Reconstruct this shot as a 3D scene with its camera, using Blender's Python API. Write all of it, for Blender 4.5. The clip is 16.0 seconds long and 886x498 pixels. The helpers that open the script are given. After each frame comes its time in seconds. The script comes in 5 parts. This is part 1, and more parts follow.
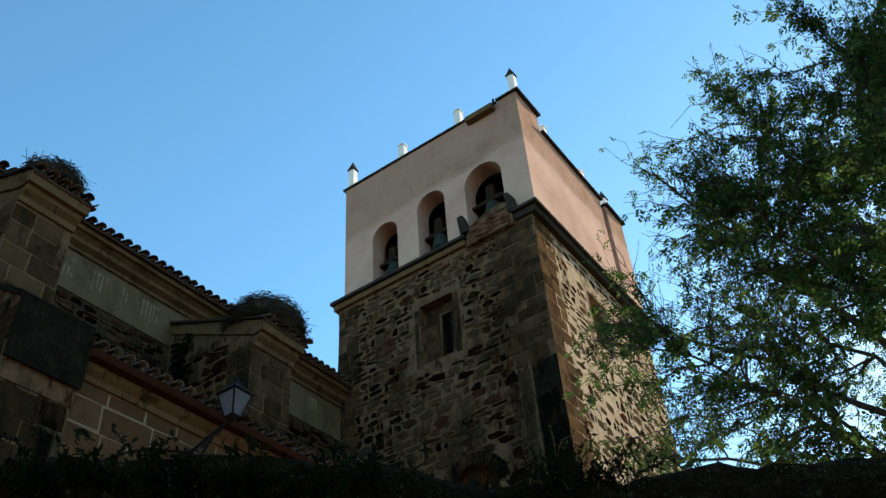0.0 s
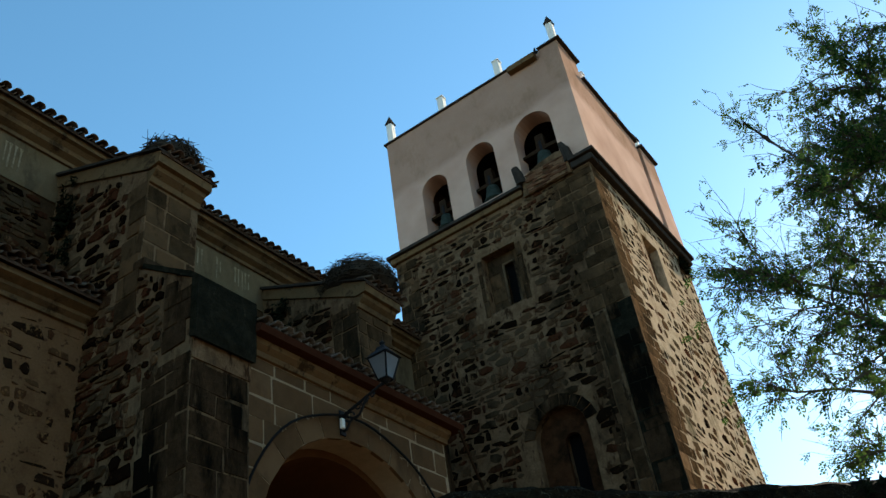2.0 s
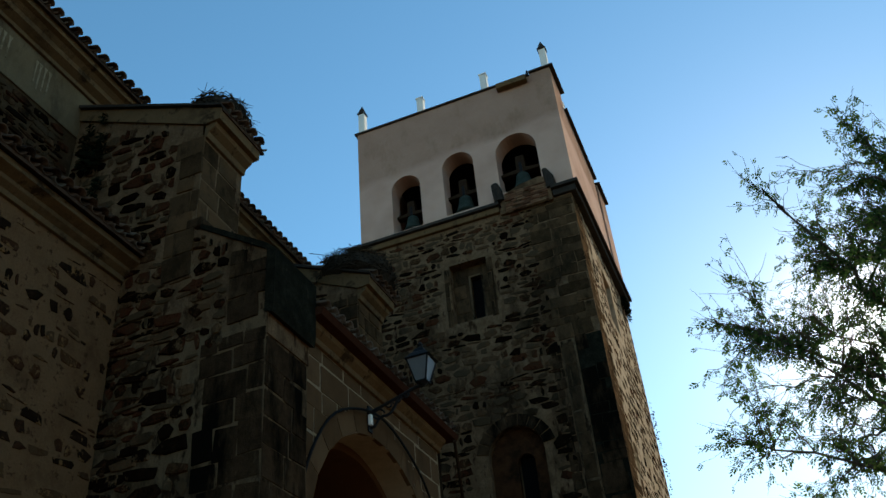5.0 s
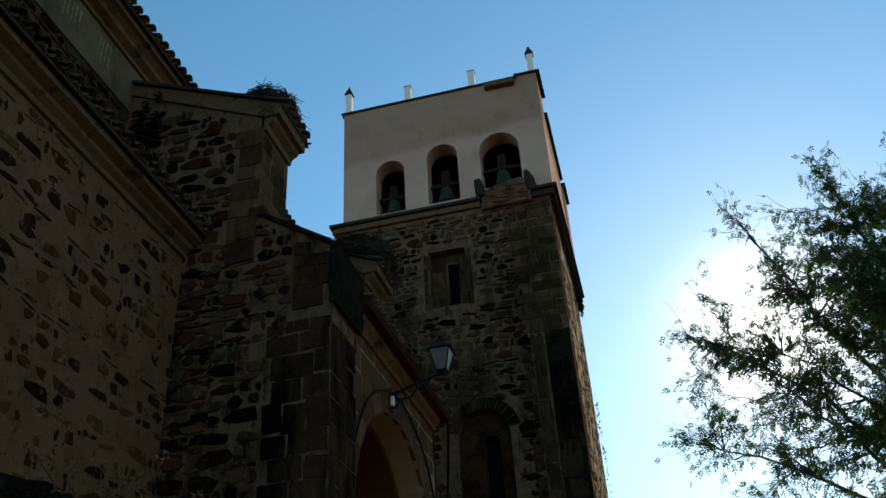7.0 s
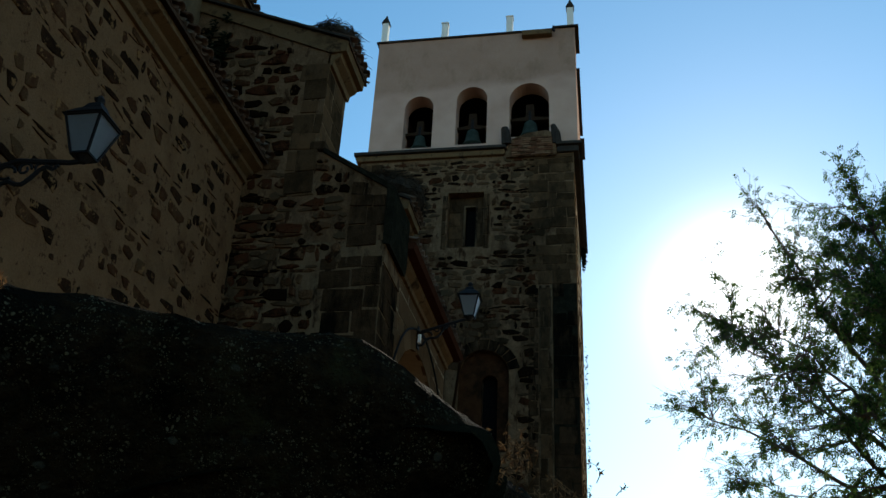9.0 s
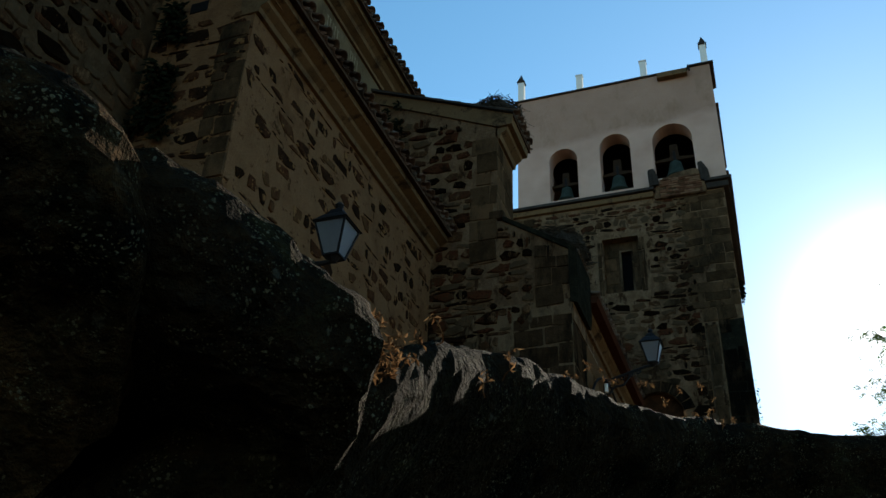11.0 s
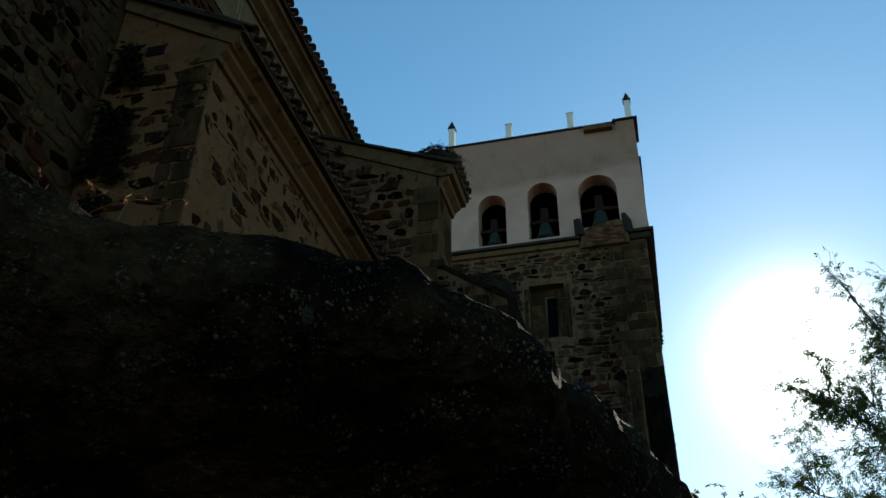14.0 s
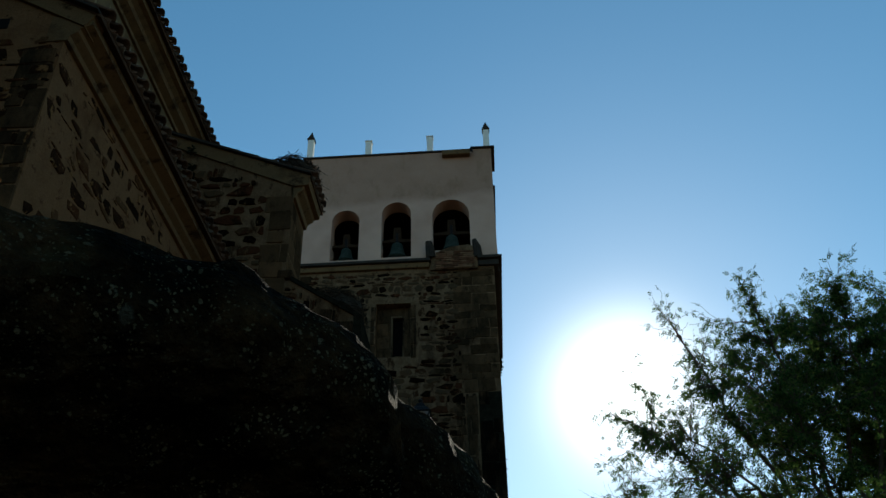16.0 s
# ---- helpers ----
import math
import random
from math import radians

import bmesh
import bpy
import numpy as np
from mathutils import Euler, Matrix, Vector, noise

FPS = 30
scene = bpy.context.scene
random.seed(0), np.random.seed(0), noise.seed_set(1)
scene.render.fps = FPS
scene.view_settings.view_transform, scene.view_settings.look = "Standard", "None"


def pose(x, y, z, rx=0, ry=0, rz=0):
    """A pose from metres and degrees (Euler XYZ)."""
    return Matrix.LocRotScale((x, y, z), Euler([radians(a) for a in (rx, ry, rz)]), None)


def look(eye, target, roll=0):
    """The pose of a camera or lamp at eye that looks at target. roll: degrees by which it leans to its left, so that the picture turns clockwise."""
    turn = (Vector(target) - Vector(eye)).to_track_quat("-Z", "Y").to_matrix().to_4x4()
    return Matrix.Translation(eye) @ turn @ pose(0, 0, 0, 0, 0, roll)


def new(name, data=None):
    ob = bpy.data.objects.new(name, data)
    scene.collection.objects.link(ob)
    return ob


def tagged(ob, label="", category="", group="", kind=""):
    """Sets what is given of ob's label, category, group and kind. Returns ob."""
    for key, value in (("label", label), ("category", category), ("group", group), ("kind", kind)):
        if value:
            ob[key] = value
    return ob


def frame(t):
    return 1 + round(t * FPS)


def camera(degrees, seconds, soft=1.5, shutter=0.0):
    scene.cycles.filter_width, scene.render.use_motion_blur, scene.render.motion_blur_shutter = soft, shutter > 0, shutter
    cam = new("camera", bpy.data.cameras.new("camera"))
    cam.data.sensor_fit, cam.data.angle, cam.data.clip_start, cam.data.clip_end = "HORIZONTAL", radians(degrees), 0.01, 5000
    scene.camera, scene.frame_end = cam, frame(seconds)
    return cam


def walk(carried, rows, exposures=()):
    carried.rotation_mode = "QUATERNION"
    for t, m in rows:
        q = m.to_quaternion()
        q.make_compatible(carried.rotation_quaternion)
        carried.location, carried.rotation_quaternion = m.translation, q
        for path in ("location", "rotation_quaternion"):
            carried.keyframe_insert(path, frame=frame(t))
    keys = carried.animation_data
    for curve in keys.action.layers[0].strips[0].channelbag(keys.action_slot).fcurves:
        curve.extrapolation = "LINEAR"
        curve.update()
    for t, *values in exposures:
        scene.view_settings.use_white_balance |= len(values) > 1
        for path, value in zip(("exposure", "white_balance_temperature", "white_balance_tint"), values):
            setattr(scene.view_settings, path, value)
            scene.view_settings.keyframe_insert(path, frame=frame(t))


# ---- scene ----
cam = camera(53.7, 16.0, soft=1.5)
PATH = [
    (0, (0.742, 0.128, 2.232), (-0.073, 1.403, 3.541), -4.7),
    (0.5, (0.195, -0.224, 2.352), (-0.631, 1.052, 3.652), -5.2),
    (1, (-0.199, -0.854, 2.399), (-1.025, 0.458, 3.662), -6.6),
    (1.5, (-0.504, -1.42, 2.318), (-1.325, -0.075, 3.551), -8.0),
    (2, (-0.878, -1.868, 2.375), (-1.687, -0.481, 3.567), -9.2),
    (2.5, (-1.272, -2.213, 2.401), (-2.067, -0.791, 3.561), -10.1),
    (3, (-1.655, -2.514, 2.497), (-2.437, -1.056, 3.621), -10.7),
    (3.5, (-2.105, -2.742, 2.6), (-2.854, -1.254, 3.706), -10.4),
    (4, (-2.595, -2.95, 2.753), (-3.282, -1.442, 3.872), -8.9),
    (4.5, (-3.025, -3.152, 2.903), (-3.628, -1.629, 4.051), -6.8),
    (4.7, (-3.19, -3.195, 2.869), (-3.756, -1.672, 4.035), -6.1),
    (6.8, (-4.529, -5.047, 2.646), (-4.91, -3.403, 3.719), -4.9),
    (7, (-4.663, -5.255, 2.624), (-5.024, -3.613, 3.706), -3.7),
    (7.5, (-4.98, -5.495, 2.633), (-5.327, -3.826, 3.679), -0.8),
    (8, (-5.297, -5.65, 2.717), (-5.67, -3.931, 3.669), 3.7),
    (8.2, (-5.345, -5.761, 2.704), (-5.721, -4.03, 3.633), 4.3),
    (10.3, (-5.624, -6.974, 2.462), (-5.921, -5.253, 3.436), -0.0),
    (10.5, (-5.71, -7.108, 2.437), (-6.107, -5.414, 3.423), 0.8),
    (11, (-6.029, -7.239, 2.394), (-6.645, -5.63, 3.41), 2.4),
    (11.5, (-6.169, -7.263, 2.42), (-6.925, -5.738, 3.469), 3.4),
    (12, (-6.309, -7.3, 2.438), (-7.054, -5.8, 3.531), 2.9),
    (12.5, (-6.419, -7.435, 2.449), (-7.089, -5.91, 3.556), 2.0),
    (13, (-6.442, -7.546, 2.458), (-7.032, -5.987, 3.563), 0.9),
    (13.5, (-6.385, -7.581, 2.454), (-6.892, -5.992, 3.557), 0.9),
    (14, (-6.372, -7.574, 2.447), (-6.791, -5.952, 3.54), 0.6),
    (14.5, (-6.388, -7.553, 2.451), (-6.714, -5.904, 3.535), 0.4),
    (15, (-6.396, -7.541, 2.453), (-6.635, -5.882, 3.545), 0.3),
    (15.5, (-6.395, -7.539, 2.456), (-6.551, -5.884, 3.569), -0.1),
    (16, (-6.372, -7.544, 2.461), (-6.453, -5.892, 3.585), -1.3),
]
walk(cam, [(t, look(eye, target, roll)) for t, eye, target, roll in PATH],
     [(0.0, 1.72, 7400, 10), (0.5, 1.65, 7350, 10), (1.5, 1.65, 7500, 9), (3, 1.5, 7500, 9), (3.5, 1.5, 7450, 8), (4.5, 1.2, 7350, 8), (7, 0.92, 7250, 6), (7.5, 0.6, 7250, 6),
      (8, 1.15, 7250, 7), (10.5, 0.65, 7150, 5), (11.5, 1.75, 7400, 8), (12, 1.65, 7400, 8), (12.5, 1.35, 7250, 6), (14, 0.82, 7100, 3), (16, 0.45, 7000, 2)])

# ---- world, sun, exposure ----
SUN_EL, SUN_AZ = radians(24.2), radians(10.0)      # height over the horizon; clockwise from +y
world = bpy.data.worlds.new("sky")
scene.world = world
world.use_nodes = True
wn, wl = world.node_tree.nodes, world.node_tree.links
sky = wn.new("ShaderNodeTexSky")
sky.sky_type, sky.sun_disc = "NISHITA", False
sky.sun_elevation, sky.sun_rotation = SUN_EL, SUN_AZ
sky.altitude, sky.air_density, sky.dust_density, sky.ozone_density = 300, 1.0, 0.2, 4.0
wn["Background"].inputs["Strength"].default_value = 0.11
deep = wn.new("ShaderNodeHueSaturation")
deep.inputs["Saturation"].default_value = 1.13
deep.inputs["Hue"].default_value = 0.487
wl.new(sky.outputs[0], deep.inputs["Color"])
# painted glow standing in for the sun's glare, falling off from its place in the sky
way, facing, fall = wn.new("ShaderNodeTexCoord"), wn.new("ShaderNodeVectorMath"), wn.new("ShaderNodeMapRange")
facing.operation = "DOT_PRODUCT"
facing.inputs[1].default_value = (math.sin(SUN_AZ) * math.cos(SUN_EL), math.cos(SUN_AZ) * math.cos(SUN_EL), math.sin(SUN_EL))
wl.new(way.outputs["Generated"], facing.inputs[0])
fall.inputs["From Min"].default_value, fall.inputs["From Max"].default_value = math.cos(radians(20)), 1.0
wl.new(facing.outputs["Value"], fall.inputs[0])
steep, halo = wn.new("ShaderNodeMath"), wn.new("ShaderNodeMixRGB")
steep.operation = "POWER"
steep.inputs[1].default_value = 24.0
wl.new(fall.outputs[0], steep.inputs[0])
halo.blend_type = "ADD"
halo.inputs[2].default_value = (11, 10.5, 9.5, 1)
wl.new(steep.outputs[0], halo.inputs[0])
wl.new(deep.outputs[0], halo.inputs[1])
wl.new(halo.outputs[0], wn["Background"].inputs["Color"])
sun = new("sun", bpy.data.lights.new("sun", "SUN"))
sun.data.energy, sun.data.angle, sun.data.color = 5.0, radians(0.53), (1.0, 0.95, 0.87)
toward = Vector((math.sin(SUN_AZ) * math.cos(SUN_EL), math.cos(SUN_AZ) * math.cos(SUN_EL), math.sin(SUN_EL)))
sun.matrix_world = look(toward * 60, (0, 0, 0))


# ---- materials ----
def material(name, colours, scale=3.0, rough=0.85, bump=0.3, fine=40.0, metal=0.0, stain=None, stain_at=(0.55, 0.7), stain_scale=0.8,
             per_piece=0.0, island=False, transmit=0.0, gloss=0.0, smear=None, smear_at=(0.57, 0.61), smear_scale=6.0, run=1.0):
    """Two scales of noise through a colour ramp, an optional stain, fine relief."""
    m = bpy.data.materials.new(name)
    m.use_nodes = True
    n, l = m.node_tree.nodes, m.node_tree.links
    bsdf = n["Principled BSDF"]
    geo = n.new("ShaderNodeNewGeometry")
    broad, grain = n.new("ShaderNodeTexNoise"), n.new("ShaderNodeTexNoise")
    for tex, s, d in ((broad, scale, 6), (grain, fine, 4)):
        tex.inputs["Scale"].default_value, tex.inputs["Detail"].default_value = s, d
        tex.inputs["Roughness"].default_value = 0.65
        l.new(geo.outputs["Position"], tex.inputs["Vector"])
    ramp = n.new("ShaderNodeValToRGB")
    while len(ramp.color_ramp.elements) < len(colours):
        ramp.color_ramp.elements.new(0.5)
    for i, (e, c) in enumerate(zip(ramp.color_ramp.elements, colours)):
        e.position = 0.28 + 0.44 * i / max(1, len(colours) - 1)
        e.color = (*c, 1)
    add = n.new("ShaderNodeMath")
    add.operation = "MULTIPLY_ADD"
    add.inputs[1].default_value = 0.35
    l.new(grain.outputs[0], add.inputs[0])
    part_of = n.new("ShaderNodeMath")
    part_of.operation = "MULTIPLY_ADD"
    part_of.inputs[1].default_value, part_of.inputs[2].default_value = 0.65, 0.0
    l.new(broad.outputs[0], part_of.inputs[0])
    l.new(part_of.outputs[0], add.inputs[2])
    factor = add.outputs[0]
    if per_piece:
        rnd = geo.outputs["Random Per Island"] if island else n.new("ShaderNodeObjectInfo").outputs["Random"]
        shift = n.new("ShaderNodeMath")
        shift.operation = "MULTIPLY_ADD"
        shift.inputs[1].default_value = per_piece
        l.new(rnd, shift.inputs[0])
        low = n.new("ShaderNodeMath")
        low.operation = "SUBTRACT"
        low.inputs[1].default_value = per_piece / 2
        l.new(factor, low.inputs[0])
        l.new(low.outputs[0], shift.inputs[2])
        factor = shift.outputs[0]
    l.new(factor, ramp.inputs[0])
    colour = ramp.outputs[0]
    for tone, span, size in ((smear, smear_at, smear_scale), (stain, stain_at, stain_scale)):
        if not tone:
            continue
        blot = n.new("ShaderNodeTexNoise")
        blot.inputs["Scale"].default_value, blot.inputs["Detail"].default_value, blot.inputs["Roughness"].default_value = size, 8, 0.7
        drawn = n.new("ShaderNodeVectorMath")
        drawn.operation = "MULTIPLY"
        drawn.inputs[1].default_value = (1, 1, run)
        l.new(geo.outputs["Position"], drawn.inputs[0])
        l.new(drawn.outputs[0], blot.inputs["Vector"])
        edge = n.new("ShaderNodeMapRange")
        edge.inputs["From Min"].default_value, edge.inputs["From Max"].default_value = span
        l.new(blot.outputs[0], edge.inputs[0])
        mix = n.new("ShaderNodeMixRGB")
        l.new(edge.outputs[0], mix.inputs[0])
        l.new(colour, mix.inputs[1])
        mix.inputs[2].default_value = (*tone, 1)
        colour = mix.outputs[0]
    l.new(colour, bsdf.inputs["Base Color"])
    bsdf.inputs["Roughness"].default_value, bsdf.inputs["Metallic"].default_value = rough, metal
    bsdf.inputs["Specular IOR Level"].default_value = gloss
    if transmit:
        bsdf.inputs["Transmission Weight"].default_value = transmit
    if bump:
        b = n.new("ShaderNodeBump")
        b.inputs["Strength"].default_value, b.inputs["Distance"].default_value = bump, 0.02
        both = n.new("ShaderNodeMath")
        l.new(broad.outputs[0], both.inputs[0])
        l.new(grain.outputs[0], both.inputs[1])
        l.new(both.outputs[0], b.inputs["Height"])
        l.new(b.outputs[0], bsdf.inputs["Normal"])
    return m


def plaster_material():
    """Lime plaster: older beige coat above, whiter coat round the openings, with a ragged edge between."""
    m = material("lime_plaster", ((0.29, 0.17, 0.118), (0.345, 0.208, 0.148), (0.4, 0.25, 0.18)), 1.2, 0.9, 0.25, 25, stain=(0.235, 0.14, 0.09), stain_at=(0.5, 0.72), stain_scale=1.3, run=0.5)
    n, l = m.node_tree.nodes, m.node_tree.links
    bsdf = n["Principled BSDF"]
    geo, xyz, wave, edge = n.new("ShaderNodeNewGeometry"), n.new("ShaderNodeSeparateXYZ"), n.new("ShaderNodeTexNoise"), n.new("ShaderNodeMapRange")
    wave.inputs["Scale"].default_value, wave.inputs["Detail"].default_value = 1.1, 6
    l.new(geo.outputs["Position"], xyz.inputs[0])
    l.new(geo.outputs["Position"], wave.inputs["Vector"])
    add, lean = n.new("ShaderNodeMath"), n.new("ShaderNodeMath")
    add.operation, lean.operation = "MULTIPLY_ADD", "MULTIPLY_ADD"
    add.inputs[1].default_value, lean.inputs[1].default_value = 0.9, -0.06
    l.new(wave.outputs[0], add.inputs[0])
    l.new(xyz.outputs["X"], lean.inputs[0])
    l.new(xyz.outputs["Z"], lean.inputs[2])
    l.new(lean.outputs[0], add.inputs[2])
    edge.inputs["From Min"].default_value, edge.inputs["From Max"].default_value = 20.75, 20.45
    l.new(add.outputs[0], edge.inputs[0])
    pale, mix = n.new("ShaderNodeValToRGB"), n.new("ShaderNodeMixRGB")
    pale.color_ramp.elements[0].color, pale.color_ramp.elements[1].color = (0.41, 0.25, 0.185, 1), (0.51, 0.33, 0.25, 1)
    pale.color_ramp.elements[0].position, pale.color_ramp.elements[1].position = 0.3, 0.65
    l.new(wave.outputs[0], pale.inputs[0])
    l.new(edge.outputs[0], mix.inputs[0])
    l.new(bsdf.inputs["Base Color"].links[0].from_socket, mix.inputs[1])
    l.new(pale.outputs[0], mix.inputs[2])
    l.new(mix.outputs[0], bsdf.inputs["Base Color"])
    return m


RUBBLE = ((0.006, 0.0032, 0.0018), (0.021, 0.0098, 0.0048), (0.062, 0.02, 0.0095), (0.038, 0.0205, 0.0105), (0.088, 0.046, 0.0225), (0.06, 0.039, 0.0215))
mat_rubble = material("rubble_stone", RUBBLE, 5, 0.9, 0.7, 45, per_piece=0.8, smear=(0.13, 0.076, 0.039), smear_at=(0.58, 0.66), stain=(0.009, 0.0056, 0.0034), stain_at=(0.5, 0.66), run=0.5)
mat_rubble_rest = material("rubble_stone_rest", RUBBLE, 5, 0.9, 0.7, 45, per_piece=0.8, island=True, smear=(0.13, 0.076, 0.039), smear_at=(0.58, 0.66), stain=(0.009, 0.0056, 0.0034), stain_at=(0.5, 0.66), run=0.5)
DARK = ((0.01326, 0.007056, 0.003978), (0.02652, 0.01288, 0.00714), (0.0546, 0.02117, 0.009894), (0.078, 0.04032, 0.01836))
mat_dark = material("dark_field_stone", DARK, 5, 0.9, 0.6, 45, per_piece=0.5, smear=(0.169, 0.08624, 0.0357), smear_at=(0.56, 0.59), smear_scale=7)
mat_dark_rest = material("dark_field_stone_rest", DARK, 5, 0.9, 0.6, 45, per_piece=0.5, island=True, smear=(0.169, 0.08624, 0.0357), smear_at=(0.56, 0.59), smear_scale=7)
mat_mortar = material("tan_mortar", ((0.1, 0.049, 0.0225), (0.15, 0.078, 0.037), (0.19, 0.102, 0.05)), 2.5, 0.95, 0.8, 35, smear=(0.065, 0.03136, 0.01479), smear_at=(0.585, 0.62), smear_scale=8,
                      stain=(0.07111, 0.03494, 0.01642), stain_at=(0.54, 0.74))
mat_mortar_tower = material("pale_mortar", ((0.075, 0.042, 0.021), (0.135, 0.08, 0.043), (0.23, 0.143, 0.083)), 4, 0.95, 0.9, 30, smear=(0.039, 0.0196, 0.0102), smear_at=(0.55, 0.62), smear_scale=5,
                            stain=(0.026, 0.015, 0.0085), stain_at=(0.5, 0.68), run=0.4)
ASH = ((0.03, 0.017, 0.0088), (0.056, 0.0325, 0.0165), (0.084, 0.048, 0.024), (0.11, 0.06, 0.029))
mat_ashlar = material("ashlar_stone", ASH, 3, 0.9, 0.6, 60, per_piece=0.35, smear=(0.024, 0.015, 0.0085), smear_at=(0.52, 0.66), smear_scale=4, stain=(0.015, 0.0115, 0.0075), stain_at=(0.48, 0.68), run=0.5)
mat_ashlar_rest = material("ashlar_stone_rest", ASH, 3, 0.9, 0.6, 60, per_piece=0.35, island=True, smear=(0.024, 0.015, 0.0085), smear_at=(0.52, 0.66), smear_scale=4, stain=(0.015, 0.0115, 0.0075), stain_at=(0.48, 0.68), run=0.5)
mat_ashlar_worn = material("weathered_ashlar", ((0.0182, 0.01098, 0.006324), (0.0442, 0.02576, 0.01408), (0.078, 0.04424, 0.02295)), 4, 0.92, 0.9, 50, per_piece=0.16,
                           smear=(0.09, 0.058, 0.034), smear_at=(0.6, 0.68), smear_scale=5, stain=(0.005, 0.0042, 0.003), stain_at=(0.44, 0.58), stain_scale=1.5, run=0.3)
mat_porch = material("brown_ashlar", ((0.07, 0.038, 0.0185), (0.098, 0.055, 0.0275), (0.125, 0.072, 0.037)), 1.5, 0.9, 0.25, 60, per_piece=0.3, stain=(0.05, 0.029, 0.0155), stain_at=(0.5, 0.7), stain_scale=1.4, run=0.4)
mat_joint = material("pale_joint", ((0.2, 0.142, 0.088), (0.3, 0.22, 0.143)), 6, 0.95, 0.4, 60)
mat_joint_dark = material("tan_joint", ((0.075, 0.047, 0.026), (0.17, 0.112, 0.064)), 3, 0.95, 0.8, 60, smear=(0.026, 0.015, 0.0085), smear_at=(0.52, 0.6), smear_scale=4, stain=(0.012, 0.0085, 0.0055), stain_at=(0.47, 0.62), stain_scale=1.2, run=0.4)
mat_lichen = material("black_lichened_stone", ((0.005, 0.005, 0.0036), (0.013, 0.0125, 0.0085), (0.032, 0.028, 0.018)), 6, 0.95, 1.0, 40, smear=(0.06, 0.045, 0.028), smear_at=(0.62, 0.7), smear_scale=7, run=0.5)
mat_mortar_dark = material("dark_mortar", ((0.026, 0.016, 0.0085), (0.056, 0.034, 0.018), (0.1, 0.063, 0.035)), 4, 0.95, 0.9, 30)
# lime pointing of the side wall, lightened in colour to read as sunlit
mat_pointing_sunlit = material("sunlit_lime_pointing", ((0.2, 0.142, 0.088), (0.34, 0.25, 0.165), (0.45, 0.34, 0.235)), 4, 0.95, 0.6, 30, smear=(0.11, 0.05, 0.026), smear_at=(0.58, 0.68), smear_scale=1.6, stain=(0.05, 0.042, 0.02), stain_at=(0.54, 0.68), stain_scale=1.1, run=0.4)
mat_niche = material("dark_brick_infill", ((0.024, 0.0105, 0.0052), (0.05, 0.021, 0.0098), (0.075, 0.034, 0.016)), 4, 0.92, 0.6, 40, stain=(0.012, 0.0075, 0.0045), stain_at=(0.46, 0.64), stain_scale=1.6)
mat_orange = material("ochre_render", ((0.065, 0.02688, 0.01071), (0.0936, 0.04032, 0.01632)), 2, 0.9, 0.3, 30)
mat_plaster = plaster_material()
mat_white = material("white_paint", ((0.7, 0.66, 0.58), (0.8, 0.77, 0.7)), 4, 0.8, 0.1, 40)
mat_band = material("grey_sgraffito_plaster", ((0.085, 0.058, 0.031), (0.128, 0.09, 0.05), (0.17, 0.121, 0.069)), 2, 0.9, 0.3, 40, smear=(0.2, 0.15, 0.09), smear_at=(0.57, 0.7), smear_scale=3, stain=(0.05, 0.034, 0.019), stain_at=(0.5, 0.68), stain_scale=1.5, run=0.4)
mat_paint = material("faded_cream_ornament", ((0.19, 0.145, 0.088), (0.26, 0.205, 0.135)), 8, 0.9, 0.1, 40, stain=(0.11, 0.08, 0.045), stain_at=(0.45, 0.6), stain_scale=5)
mat_cornice = material("ochre_cornice", ((0.095, 0.056, 0.0264), (0.13, 0.08, 0.04), (0.165, 0.105, 0.055)), 3, 0.9, 0.5, 40, smear=(0.04, 0.025, 0.014), smear_at=(0.54, 0.64), smear_scale=3, stain=(0.04, 0.026, 0.0153), stain_at=(0.52, 0.7))
mat_slate = material("dark_cornice_stone", ((0.018, 0.0162, 0.0138), (0.036, 0.03, 0.0252), (0.054, 0.045, 0.036)), 4, 0.9, 0.4, 40)
mat_tile = material("old_clay_tile", ((0.0275, 0.0193, 0.0154), (0.066, 0.0385, 0.0248), (0.11, 0.066, 0.044), (0.088, 0.077, 0.0605)), 6, 0.85, 0.4, 50, per_piece=0.4)
mat_tile_pale = material("pale_clay_tile", ((0.03, 0.022, 0.017), (0.085, 0.06, 0.043), (0.15, 0.115, 0.088)), 6, 0.85, 0.4, 50, per_piece=0.4)
mat_roof = material("roof_tiles_rest", ((0.0275, 0.0193, 0.0154), (0.077, 0.044, 0.0275), (0.11, 0.0715, 0.0495)), 6, 0.85, 0.5, 50, per_piece=0.4, island=True)
mat_red = material("red_painted_gutter", ((0.034, 0.013, 0.0075), (0.056, 0.022, 0.0125)), 5, 0.7, 0.1, 60)
mat_iron = material("black_iron", ((0.012, 0.012, 0.013), (0.025, 0.024, 0.024)), 12, 0.55, 0.2, 90, metal=0.4)
mat_glass = material("frosted_lantern_glass", ((0.15, 0.155, 0.165), (0.2, 0.205, 0.212)), 6, 0.35, 0.02, 80, transmit=0.45)
mat_bronze = material("green_bronze", ((0.012, 0.018, 0.015), (0.026, 0.037, 0.03), (0.045, 0.06, 0.05)), 6, 0.85, 0.2, 70, gloss=0.05)
mat_wood = material("weathered_wood", ((0.015, 0.009, 0.006), (0.03, 0.018, 0.011), (0.048, 0.03, 0.018)), 9, 0.85, 0.3, 70)
mat_brick = material("thin_red_brick", ((0.072, 0.033, 0.018), (0.132, 0.06, 0.033), (0.168, 0.096, 0.054)), 5, 0.9, 0.4, 60, per_piece=0.4)
